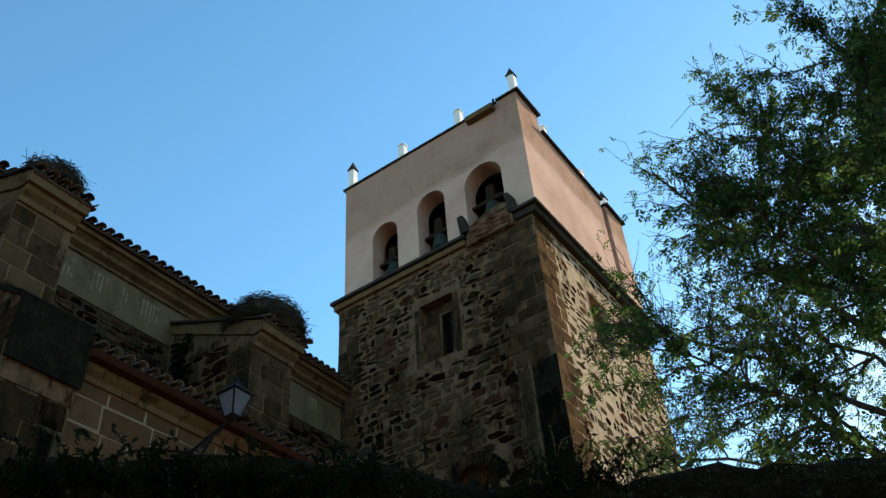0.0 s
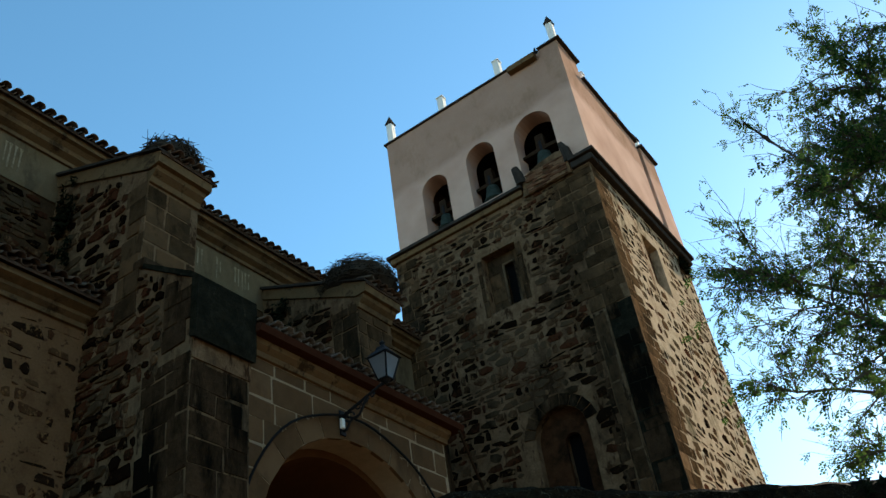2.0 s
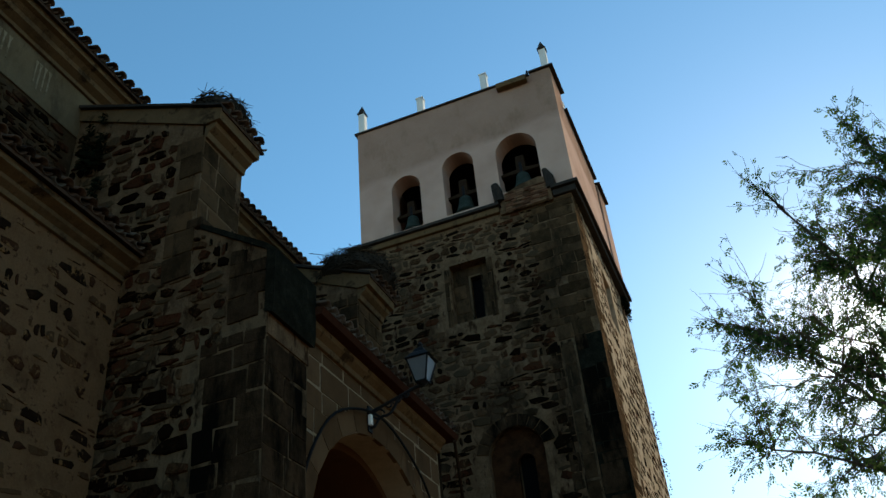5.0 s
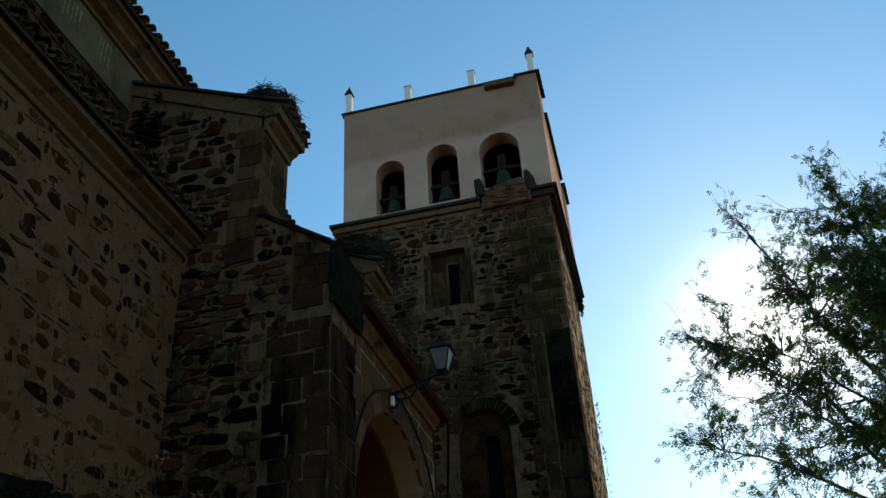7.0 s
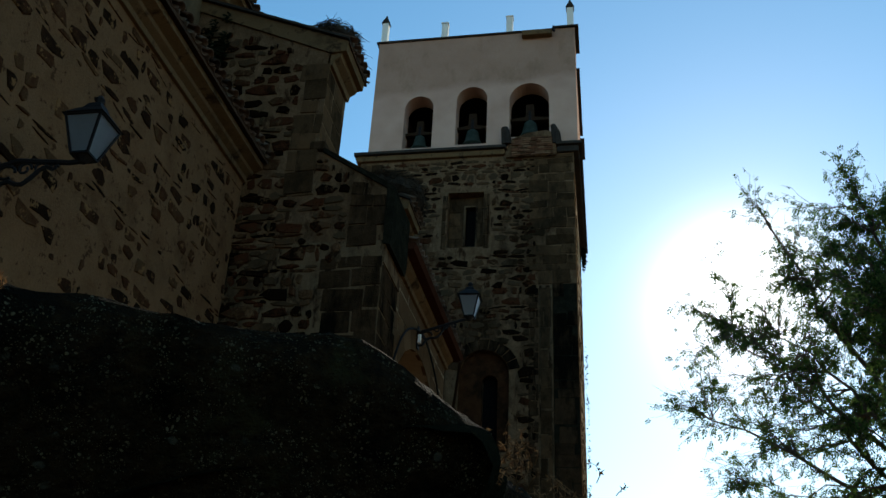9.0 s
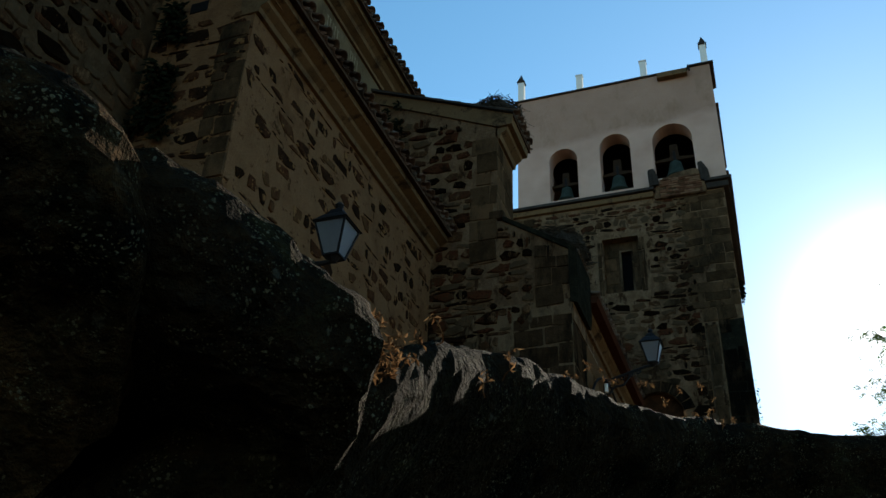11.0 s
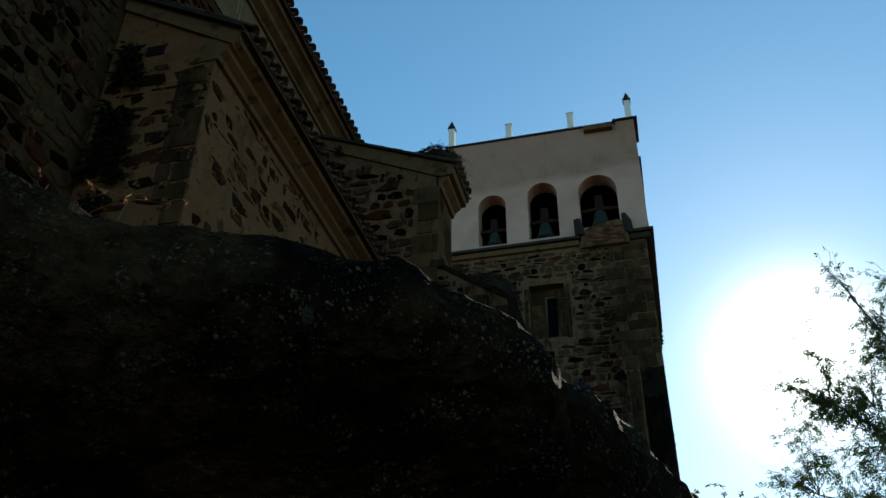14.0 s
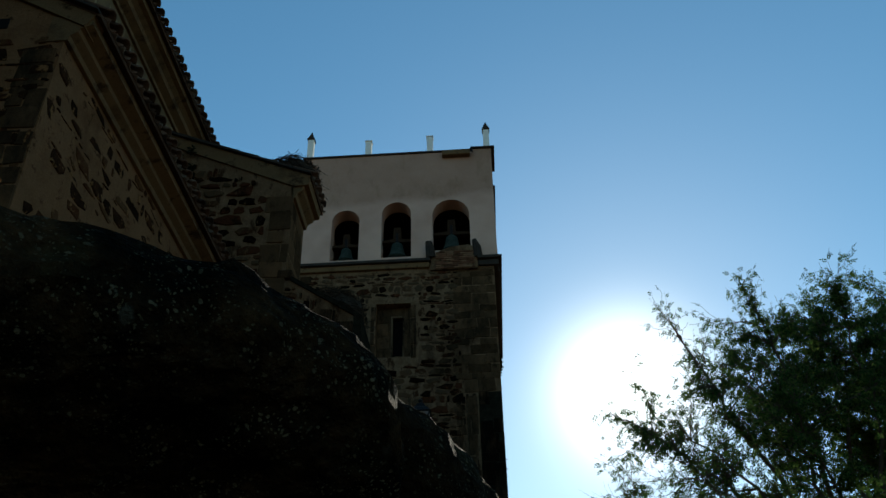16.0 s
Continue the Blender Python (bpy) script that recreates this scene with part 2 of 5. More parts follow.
mat_twig = material("dry_twigs", ((0.013, 0.0105, 0.008), (0.033, 0.026, 0.019), (0.065, 0.052, 0.04)), 20, 0.95, 0.2, 90)
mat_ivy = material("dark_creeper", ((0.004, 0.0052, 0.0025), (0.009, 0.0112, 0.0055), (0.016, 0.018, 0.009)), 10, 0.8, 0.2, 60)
mat_bark = material("grey_bark", ((0.03, 0.024, 0.018), (0.07, 0.056, 0.042), (0.11, 0.09, 0.07)), 12, 0.95, 0.5, 60)
mat_earth = material("dark_dry_earth", ((0.075, 0.053, 0.034), (0.115, 0.083, 0.053), (0.15, 0.112, 0.073)), 0.8, 0.95, 0.5, 18)
mat_void = material("unlit_interior", ((0.004, 0.004, 0.004), (0.006, 0.006, 0.006)), 9, 0.95, 0.0, 60, gloss=0.0)
mat_black = material("black_rubber_and_hole_shade", ((0.006, 0.006, 0.006), (0.012, 0.011, 0.01)), 9, 0.8, 0.1, 60, gloss=0.05)


def leaf_material(name, colours):
    m = material(name, colours, 3, 0.6, 0.0, 30, per_piece=0.5, island=True)
    n, l = m.node_tree.nodes, m.node_tree.links
    bsdf, out = n["Principled BSDF"], n["Material Output"]
    thin, mix = n.new("ShaderNodeBsdfTranslucent"), n.new("ShaderNodeMixShader")
    l.new(bsdf.inputs["Base Color"].links[0].from_socket, thin.inputs["Color"])
    mix.inputs[0].default_value = 0.4
    l.new(bsdf.outputs[0], mix.inputs[1])
    l.new(thin.outputs[0], mix.inputs[2])
    l.new(mix.outputs[0], out.inputs["Surface"])
    return m


mat_weed = leaf_material("dry_weed", ((0.06, 0.03, 0.014), (0.12, 0.062, 0.028), (0.19, 0.105, 0.05)))
mat_leaf = leaf_material("green_leaflets", ((0.016, 0.04, 0.011), (0.035, 0.078, 0.02), (0.082, 0.12, 0.03)))


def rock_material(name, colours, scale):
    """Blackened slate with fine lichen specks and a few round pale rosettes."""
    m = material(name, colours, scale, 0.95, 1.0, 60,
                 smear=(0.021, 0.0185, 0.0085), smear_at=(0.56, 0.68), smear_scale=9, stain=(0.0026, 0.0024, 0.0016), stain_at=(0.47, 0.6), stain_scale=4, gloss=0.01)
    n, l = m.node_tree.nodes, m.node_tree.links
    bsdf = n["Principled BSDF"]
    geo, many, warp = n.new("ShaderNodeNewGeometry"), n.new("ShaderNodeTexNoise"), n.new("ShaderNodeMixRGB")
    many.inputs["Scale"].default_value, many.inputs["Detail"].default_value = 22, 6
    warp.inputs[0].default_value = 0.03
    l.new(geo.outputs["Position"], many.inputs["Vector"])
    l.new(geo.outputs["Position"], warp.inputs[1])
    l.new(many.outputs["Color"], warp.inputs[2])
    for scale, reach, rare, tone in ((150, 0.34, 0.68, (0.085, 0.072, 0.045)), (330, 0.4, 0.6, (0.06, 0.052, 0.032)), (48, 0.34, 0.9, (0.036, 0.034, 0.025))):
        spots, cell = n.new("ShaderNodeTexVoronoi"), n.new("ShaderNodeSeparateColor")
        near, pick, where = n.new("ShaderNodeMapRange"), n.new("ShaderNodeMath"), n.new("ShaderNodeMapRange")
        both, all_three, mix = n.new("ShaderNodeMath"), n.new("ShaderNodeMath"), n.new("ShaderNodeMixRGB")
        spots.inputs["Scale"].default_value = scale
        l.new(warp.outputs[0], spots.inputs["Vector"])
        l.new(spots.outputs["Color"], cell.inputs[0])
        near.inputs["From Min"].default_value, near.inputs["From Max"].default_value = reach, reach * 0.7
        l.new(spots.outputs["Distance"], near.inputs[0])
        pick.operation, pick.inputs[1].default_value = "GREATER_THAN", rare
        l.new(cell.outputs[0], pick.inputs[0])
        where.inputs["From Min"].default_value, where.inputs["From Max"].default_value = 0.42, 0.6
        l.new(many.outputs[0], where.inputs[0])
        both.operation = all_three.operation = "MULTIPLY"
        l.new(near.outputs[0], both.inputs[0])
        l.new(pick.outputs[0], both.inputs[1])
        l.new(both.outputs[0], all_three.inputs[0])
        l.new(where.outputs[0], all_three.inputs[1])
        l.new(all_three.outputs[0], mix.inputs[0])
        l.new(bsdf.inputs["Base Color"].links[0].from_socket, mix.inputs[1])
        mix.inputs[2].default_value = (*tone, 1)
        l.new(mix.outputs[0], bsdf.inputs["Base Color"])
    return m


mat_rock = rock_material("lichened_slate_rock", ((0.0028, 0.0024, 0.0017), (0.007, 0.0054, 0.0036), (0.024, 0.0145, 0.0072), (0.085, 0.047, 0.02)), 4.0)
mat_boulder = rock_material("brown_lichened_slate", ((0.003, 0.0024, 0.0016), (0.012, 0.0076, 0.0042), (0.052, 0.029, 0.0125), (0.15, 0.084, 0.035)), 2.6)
# mossy slate, its colour taken down further to put the step in shade
mat_moss_shaded = material("shaded_moss_rock", ((0.003, 0.0032, 0.002), (0.006, 0.0062, 0.0038), (0.012, 0.0105, 0.006)), 7, 0.95, 0.8, 40, gloss=0.0)


# ---- builders ----
def thing(name, label, category, at=(0, 0, 0), group="", kind=""):
    ob = new(name)
    ob.location = at
    ob.empty_display_size = 0.2
    return tagged(ob, label, category, group, kind)


def part(name, bm, mat, parent=None, label="", smooth=False):
    """One bmesh, in world places, as one mesh object under its thing."""
    me = bpy.data.meshes.new(name)
    bm.to_mesh(me)
    bm.free()
    return place(name, me, mat, parent, label, smooth)


def place(name, me, mat, parent=None, label="", smooth=False, m=None):
    if not me.materials:
        me.materials.append(mat)
    if smooth:
        me.polygons.foreach_set("use_smooth", [True] * len(me.polygons))
    ob = new(name, me)
    if parent:
        ob.parent = parent
        base = Matrix.Translation(-origin_of(parent))
        ob.matrix_basis = base @ m if m else base
    elif m:
        ob.matrix_basis = m
    if label:
        ob["label"] = label
    return ob


def origin_of(ob):
    """Where an object's own origin stands, from its parents' places."""
    v = Vector((0, 0, 0))
    while ob:
        v += ob.matrix_basis.translation
        ob = ob.parent
    return v


def box(bm, x0, x1, y0, y1, z0, z1, bevel=0.0):
    r = bmesh.ops.create_cube(bm, size=1, matrix=Matrix.LocRotScale(((x0 + x1) / 2, (y0 + y1) / 2, (z0 + z1) / 2), None, (x1 - x0, y1 - y0, z1 - z0)))
    if bevel:
        edges = list({e for v in r["verts"] for e in v.link_edges})
        bmesh.ops.bevel(bm, geom=edges, offset=bevel, segments=2, affect="EDGES", profile=0.6)
    return bm


def block(x0, x1, y0, y1, z0, z1, bevel=0.02):
    return box(bmesh.new(), x0, x1, y0, y1, z0, z1, bevel)


def prism(poly, axis, a, b, bm=None):
    """A closed outline, in the two other axes, drawn out along x or y from a to b."""
    bm = bm or bmesh.new()
    at = (lambda p, w: (w, p[0], p[1])) if axis == "x" else (lambda p, w: (p[0], w, p[1]))
    ends = [[bm.verts.new(at(p, w)) for p in poly] for w in (a, b)]
    n = len(poly)
    for i in range(n):
        bm.faces.new((ends[0][i], ends[0][(i + 1) % n], ends[1][(i + 1) % n], ends[1][i]))
    bm.faces.new(ends[0][::-1])
    bm.faces.new(ends[1])
    bmesh.ops.recalc_face_normals(bm, faces=bm.faces)
    return bm


def arch_loop(c, half, low, spring, steps=14, rise=None):
    """An arched opening's outline: across, up."""
    rise = rise or half
    return [(c - half, low), (c + half, low)] + [(c + half * math.cos(math.pi * i / steps), spring + rise * math.sin(math.pi * i / steps)) for i in range(steps + 1)]


def plate(outer, holes, o, u, v, n, thick):
    """A wall with openings right through it: outlines in metres along u and v, its face at o, its body behind, against n."""
    bm = bmesh.new()
    o, u, v, n = Vector(o), Vector(u), Vector(v), Vector(n)
    loops = [[bm.verts.new(o + u * a + v * b) for a, b in loop] for loop in (outer, *holes)]
    edges = [bm.edges.new((loop[i], loop[(i + 1) % len(loop)])) for loop in loops for i in range(len(loop))]
    made = bmesh.ops.triangle_fill(bm, use_beauty=True, use_dissolve=False, edges=edges, normal=n)
    faces = [g for g in made["geom"] if isinstance(g, bmesh.types.BMFace)]
    twin = {w: bm.verts.new(w.co - n * thick) for loop in loops for w in loop}
    for f in faces:
        bm.faces.new([twin[w] for w in f.verts][::-1])
    for loop in loops:
        for i in range(len(loop)):
            a, b = loop[i], loop[(i + 1) % len(loop)]
            bm.faces.new((a, b, twin[b], twin[a]))
    bmesh.ops.recalc_face_normals(bm, faces=bm.faces)
    return bm


def rect(a0, a1, b0, b1):
    return [(a0, b0), (a1, b0), (a1, b1), (a0, b1)]


def tube(bm, pts, radii, sides=6):
    """A tapered limb through points."""
    pts = [Vector(p) for p in pts]
    rings = []
    for i, p in enumerate(pts):
        d = (pts[min(i + 1, len(pts) - 1)] - pts[max(i - 1, 0)]).normalized()
        a = d.orthogonal().normalized()
        b = d.cross(a)
        r = radii[i] if hasattr(radii, "__len__") else radii
        rings.append([bm.verts.new(p + (a * math.cos(k * 2 * math.pi / sides) + b * math.sin(k * 2 * math.pi / sides)) * r) for k in range(sides)])
    for low, high in zip(rings, rings[1:]):
        best = min(range(sides), key=lambda s: sum((low[k].co - high[(k + s) % sides].co).length for k in range(sides)))
        for k in range(sides):
            bm.faces.new((low[k], low[(k + 1) % sides], high[(k + 1 + best) % sides], high[(k + best) % sides]))
    bm.faces.new(rings[0][::-1])
    bm.faces.new(rings[-1])
    return bm


def lathe(bm, centre, profile, sides=16):
    """Radius and height pairs turned round a standing line."""
    c = Vector(centre)
    rings = [[bm.verts.new(c + Vector((r * math.cos(k * 2 * math.pi / sides), r * math.sin(k * 2 * math.pi / sides), z))) for k in range(sides)] for r, z in profile]
    for low, high in zip(rings, rings[1:]):
        for k in range(sides):
            bm.faces.new((low[k], low[(k + 1) % sides], high[(k + 1) % sides], high[k]))
    bm.faces.new(rings[0][::-1])
    bm.faces.new(rings[-1])
    return bm


# ---- masonry pieces ----
def stone_meshes(name, mat, count, square, rng):
    """Alike pieces of unit size, with worn edges: across x and y, proud along z."""
    out = []
    for _ in range(count):
        ring = []
        n = 8 if square > 0.5 else rng.choice((5, 6, 6, 7))
        off = rng.random()
        for k in range(n):
            if square > 0.5:
                a = (k + 0.5) * math.pi / 4
                c, s = math.cos(a), math.sin(a)
                q = 0.495 - rng.random() * 0.015
                ring.append((math.copysign(q, c) * (1 if abs(c) > abs(s) else 0.95), math.copysign(q, s) * (1 if abs(s) > abs(c) else 0.92)))
            else:
                a = (k + off + rng.uniform(-0.33, 0.33)) * 2 * math.pi / n
                c, s = math.cos(a), math.sin(a)
                r = 0.5 / max(abs(c), abs(s)) ** 0.85 * rng.uniform(0.72, 1.04)
                ring.append((r * c, r * s))
        verts, faces = [], []
        for shrink, z in ((1.0, -0.6), (0.99, 0.45), (0.965 if square > 0.5 else 0.86, 0.85 + 0.15 * rng.random())):
            verts += [(x * shrink, y * shrink, z + (rng.random() - 0.5) * 0.3 * (z > 0.5)) for x, y in ring]
        verts.append((0.0, 0.0, 1.0))
        for a in (0, n):
            faces += [(a + k, a + (k + 1) % n, a + n + (k + 1) % n, a + n + k) for k in range(n)]
        faces += [(2 * n + k, 2 * n + (k + 1) % n, 3 * n) for k in range(n)]
        me = bpy.data.meshes.new(name)
        me.from_pydata(verts, [], faces)
        me.materials.append(mat)
        out.append(me)
    return out


RNG = random.Random(7)
STONES = stone_meshes("stone", mat_rubble, 14, 0.25, RNG)
FLAT = stone_meshes("stone", mat_dark, 16, 0.15, RNG)
BLOCKS = stone_meshes("ashlar_block", mat_ashlar, 6, 0.95, RNG)
WORN = stone_meshes("ashlar_block", mat_ashlar_worn, 6, 0.95, RNG)
PORCH = stone_meshes("ashlar_block", mat_porch, 6, 0.97, RNG)
BRICKS = stone_meshes("brick", mat_brick, 4, 0.95, RNG)


def masonry(parent, meshes, rest_mat, o, u, v, n, across, up, size, cover, proud, seed, keep_out=(), most=300, name="stone", gap=0.03, jitter=0.5, rest_name="rubble_fill", inside=None):
    """Stones in rough courses on a wall's face. across, up: ranges along u and v from o; keep_out: ranges (u0, u1, v0, v1) left free."""
    rng = random.Random(seed)
    o, u, v, n = Vector(o), Vector(u), Vector(v), Vector(n)
    cells = []
    b = up[0]
    while b < up[1]:
        h = size[1] * (1 + jitter * (rng.random() - 0.5) * 1.4)
        a = across[0] - rng.random() * size[0] * 0.6
        while a < across[1]:
            w = size[0] * (1 + jitter * (rng.random() - 0.5) * 2)
            a0, a1, b1 = max(a, across[0]), min(a + w, across[1]), min(b + h, up[1])
            ca, cb = (a0 + a1) / 2, (b + b1) / 2
            free = not any(k[0] - 0.02 < a1 and a0 < k[1] + 0.02 and k[2] - 0.02 < b1 and b < k[3] + 0.02 for k in keep_out)
            if free and a1 - a0 > size[0] * 0.3 and b1 - b > size[1] * 0.3 and rng.random() < cover:
                lots = [(a0, a1)]
                for _ in range(5):
                    if inside is None:
                        break
                    lots = [q for p0, p1 in lots for q in ([(p0, p1)] if inside((p0 + p1) / 2, cb, (p1 - p0) / 2, (b1 - b) / 2) else [(p0, (p0 + p1) / 2), ((p0 + p1) / 2, p1)])]
                for p0, p1 in lots:
                    ca = (p0 + p1) / 2
                    if inside and not inside(ca, cb, (p1 - p0) / 2, (b1 - b) / 2):
                        continue
                    tilt = (rng.random() - 0.5) * 0.3 * jitter
                    drop = (rng.random() - 0.5) * 0.35 * jitter * h
                    d = proud * (0.5 + rng.random())
                    uu, vv = u * math.cos(tilt) + v * math.sin(tilt), v * math.cos(tilt) - u * math.sin(tilt)
                    m = Matrix.Identity(4)
                    grow = 1 + 0.25 * jitter * (rng.random() - 0.3)
                    wide = (p1 - p0 - gap) * grow if p1 - p0 > 2 * gap else p1 - p0
                    for col, vec in enumerate((uu * wide, vv * (b1 - b - gap) * grow, n * d, o + u * ca + v * (cb + drop))):
                        m.col[col][:3] = vec
                    cells.append((m, rng.randrange(len(meshes))))
            a += w
        b += h
    rng.shuffle(cells)
    single, rest = cells[:most], cells[most:]
    for m, k in single:
        place(name, meshes[k], None, parent, m=m)
    if rest:
        shapes = [np.array([w.co[:] + (1.0,) for w in me.vertices]) for me in meshes]
        polys = [[tuple(p.vertices) for p in me.polygons] for me in meshes]
        verts, faces, at = [], [], 0
        for m, k in rest:
            verts.append((shapes[k] @ np.array(m).T)[:, :3])
            faces += [tuple(at + i for i in p) for p in polys[k]]
            at += len(shapes[k])
        me = bpy.data.meshes.new(rest_name)
        me.from_pydata(np.concatenate(verts).tolist(), [], faces)
        tagged(place(rest_name, me, rest_mat, parent), kind="stuff")
    return len(cells)


X, Y, Z = Vector((1, 0, 0)), Vector((0, 1, 0)), Vector((0, 0, 1))


def tile_mesh(mat, length=0.46, r0=0.088, r1=0.07, t=0.014):
    """A half-round clay tile, lying along +x, its wide end at 0, round side up."""
    verts, faces, k = [], [], 9
    for x, r in ((0, r0), (length, r1)):
        for rr in (r, r - t):
            verts += [(x, rr * math.cos(math.pi * i / (k - 1)), rr * math.sin(math.pi * i / (k - 1)) * 0.9) for i in range(k)]
    for i in range(k - 1):
        faces += [(i, i + 1, 2 * k + i + 1, 2 * k + i), (k + i + 1, k + i, 3 * k + i, 3 * k + i + 1), (i + 1, i, k + i, k + i + 1)]
        faces += [(2 * k + i, 2 * k + i + 1, 3 * k + i + 1, 3 * k + i)]
    faces += [(0, 2 * k, 3 * k, k), (k - 1, 2 * k - 1, 4 * k - 1, 3 * k - 1)]
    me = bpy.data.meshes.new("roof_tile")
    me.from_pydata(verts, [], faces)
    me.materials.append(mat)
    me.polygons.foreach_set("use_smooth", [True] * len(me.polygons))
    return me


TILE, TILE_PALE = tile_mesh(mat_tile), tile_mesh(mat_tile_pale)


def tiled_roof(parent, eave, run, slope, y0, y1, mesh=None, rows=1, seed=0, step=0.215, rest_mat=None):
    """A lean-to of clay tiles: eave (x, z) at its low edge on the +x side, rising towards -x; the lowest courses tile by tile, the rest joined."""
    mesh = mesh or TILE
    rng = random.Random(seed)
    x0, z0 = eave
    c, s = math.cos(slope), math.sin(slope)
    deck = prism([(x0 - 0.06, z0 - 0.05), (x0 - 0.06, z0), (x0 - run * c, z0 + run * s), (x0 - run * c, z0 + run * s - 0.08)], "y", y0, y1)
    part("roof_deck", deck, mat_roof, parent)
    spots, courses = [], max(1, int(run / 0.4))
    for row in range(courses):
        y, d = y0 + 0.1, row * 0.4
        while y < y1 - 0.02:
            for under in (0, 1):
                yy = y + under * step / 2
                if yy > y1 - 0.02:
                    continue
                up = 0.0 if under else 0.045
                jig = (rng.random() - 0.5) * 0.02
                m = Matrix.Translation((x0 - (d + (0.03 if under else 0) + jig) * c - up * 0, yy + jig * 0.5, z0 + d * s + up + 0.02)) @ Euler((0, -slope + (rng.random() - 0.5) * 0.05, math.pi + (rng.random() - 0.5) * 0.07)).to_matrix().to_4x4()
                if under:
                    m = m @ Matrix.Translation((0, 0, 0.035)) @ Euler((math.pi, 0, 0)).to_matrix().to_4x4()
                spots.append((row, m))
            y += step * (1 + (rng.random() - 0.5) * 0.06)
    rest = [m for row, m in spots if row >= rows]
    for row, m in spots:
        if row < rows:
            place("roof_tile", mesh, None, parent, m=m)
    if rest:
        shape = np.array([w.co[:] + (1.0,) for w in mesh.vertices])
        polys = [tuple(p.vertices) for p in mesh.polygons]
        verts = np.concatenate([(shape @ np.array(m).T)[:, :3] for m in rest])
        me = bpy.data.meshes.new("upper_tiles")
        me.from_pydata(verts.tolist(), [], [tuple(i + k * len(shape) for i in p) for k in range(len(rest)) for p in polys])
        tagged(place("upper_tiles", me, mat_roof, parent), kind="stuff")


# ---- ground ----
# the rocky crest beside the path, from the far end of the walk to its start: x, y, z
CREST = [(-10.5, -9.4, 2.95), (-8.6, -8.2, 3.0), (-7.6, -7.6, 2.98), (-7.1, -7.28, 2.93), (-6.9, -7.17, 2.885), (-6.78, -7.08, 2.832), (-6.71, -7.03, 2.845),
         (-6.57, -6.935, 2.855), (-6.465, -6.84, 2.82), (-6.4, -6.74, 2.775), (-6.325, -6.635, 2.72),
         (-6.42, -6.5, 2.73), (-6.38, -6.35, 2.825), (-6.355, -6.12, 2.915), (-6.29, -5.8, 2.985), (-6.2, -5.58, 3.005), (-6.07, -5.36, 3.05), (-5.9, -5.25, 3.05),
         (-5.71, -5.2, 3.035), (-5.62, -5.12, 3.0), (-5.56, -5.05, 2.96), (-5.6, -4.8, 3.0), (-5.62, -4.55, 3.06), (-5.6, -4.2, 3.1), (-5.5, -3.6, 3.1), (-5.1, -2.7, 3.05),
         (-4.2, -1.7, 3.0), (-3.3, -0.95, 3.02), (-2.6, -0.6, 3.1), (-1.9, -0.1, 3.135), (-0.9, 1.0, 3.17), (0.1, 1.95, 3.15), (0.9, 2.35, 3.13), (2.5, 3.0, 3.1),
         (5.0, 3.8, 3.0), (9.0, 5.0, 2.9)]
PATH_Z, TERRACE_Z = 0.75, 2.7


def crest_side(x, y):
    """Distance from the crest's line, positive on the church's side."""
    best, side = 1e9, 1
    for (ax, ay, _), (bx, by, _) in zip(CREST, CREST[1:]):
        dx, dy = bx - ax, by - ay
        t = min(1, max(0, ((x - ax) * dx + (y - ay) * dy) / (dx * dx + dy * dy)))
        d = math.hypot(x - ax - t * dx, y - ay - t * dy)
        if d < best:
            best, side = d, 1 if dx * (y - ay) - dy * (x - ax) > 0 else -1
    return best * side


def ground():
    far = [8 * 1.35 ** k for k in range(1, 18)]
    line = sorted({round(v, 3) for v in [-f - 12 for f in far] + [f + 8 for f in far] + list(np.arange(-12, 8.01, 0.5))})
    liney = sorted({round(v, 3) for v in [-f - 10 for f in far] + [f + 22 for f in far] + list(np.arange(-10, 22.01, 0.5))})
    bm = bmesh.new()
    grid = []
    for y in liney:
        row = []
        for x in line:
            d = crest_side(x, y) - 0.7
            k = min(1, max(0, d / 0.9 + 0.5))
            z = PATH_Z + (TERRACE_Z - PATH_Z) * k * k * (3 - 2 * k) + 0.05 * noise.noise((x * 0.7, y * 0.7, 0))
            row.append(bm.verts.new((x, y, z)))
        grid.append(row)
    for low, high in zip(grid, grid[1:]):
        for k in range(len(line) - 1):
            bm.faces.new((low[k], low[k + 1], high[k + 1], high[k]))
    ob = part("ground", bm, mat_earth, smooth=True)
    tagged(ob, "dry brown earth path below a church terrace", "ground", kind="structure")


ground()

# ---- tower ----
TX0, TX1, TY0, TY1 = -12.2, -5.93, 14.79, 21.23
CORNICE_Z, TOP_Z = 17.25, 21.56
tower = thing("church_tower", "tall square rubble stone church tower with a white plastered belfry", "tower", (-9.07, 18.0, TERRACE_Z - 0.1))
W = CORNICE_Z - 0.1
front_holes = [rect(-9.5, -8.47, 14.0, 15.78), arch_loop(-8.35, 0.66, 8.3, 10.3)]
front = part("front_wall", plate(rect(TX0, TX1, 2.3, W), front_holes, (0, TY0, 0), X, Z, -Y, 0.5), mat_mortar_tower, tower, "rubble front wall with pale mortar")
side_holes = [rect(17.3, 18.4, 14.4, 16.05)]
side = part("side_wall", plate(rect(TY0 + 0.5, TY1, 2.3, W), side_holes, (TX1, 0, 0), Y, Z, X, 0.5), mat_pointing_sunlit, tower, "rubble side wall thickly pointed with lime, paled for sunlight")
part("core_wall", block(TX0 + 0.002, TX1 - 0.5, TY0 + 0.5, TY1 - 0.01, 2.3, W - 0.01, 0), mat_mortar_tower, tower)

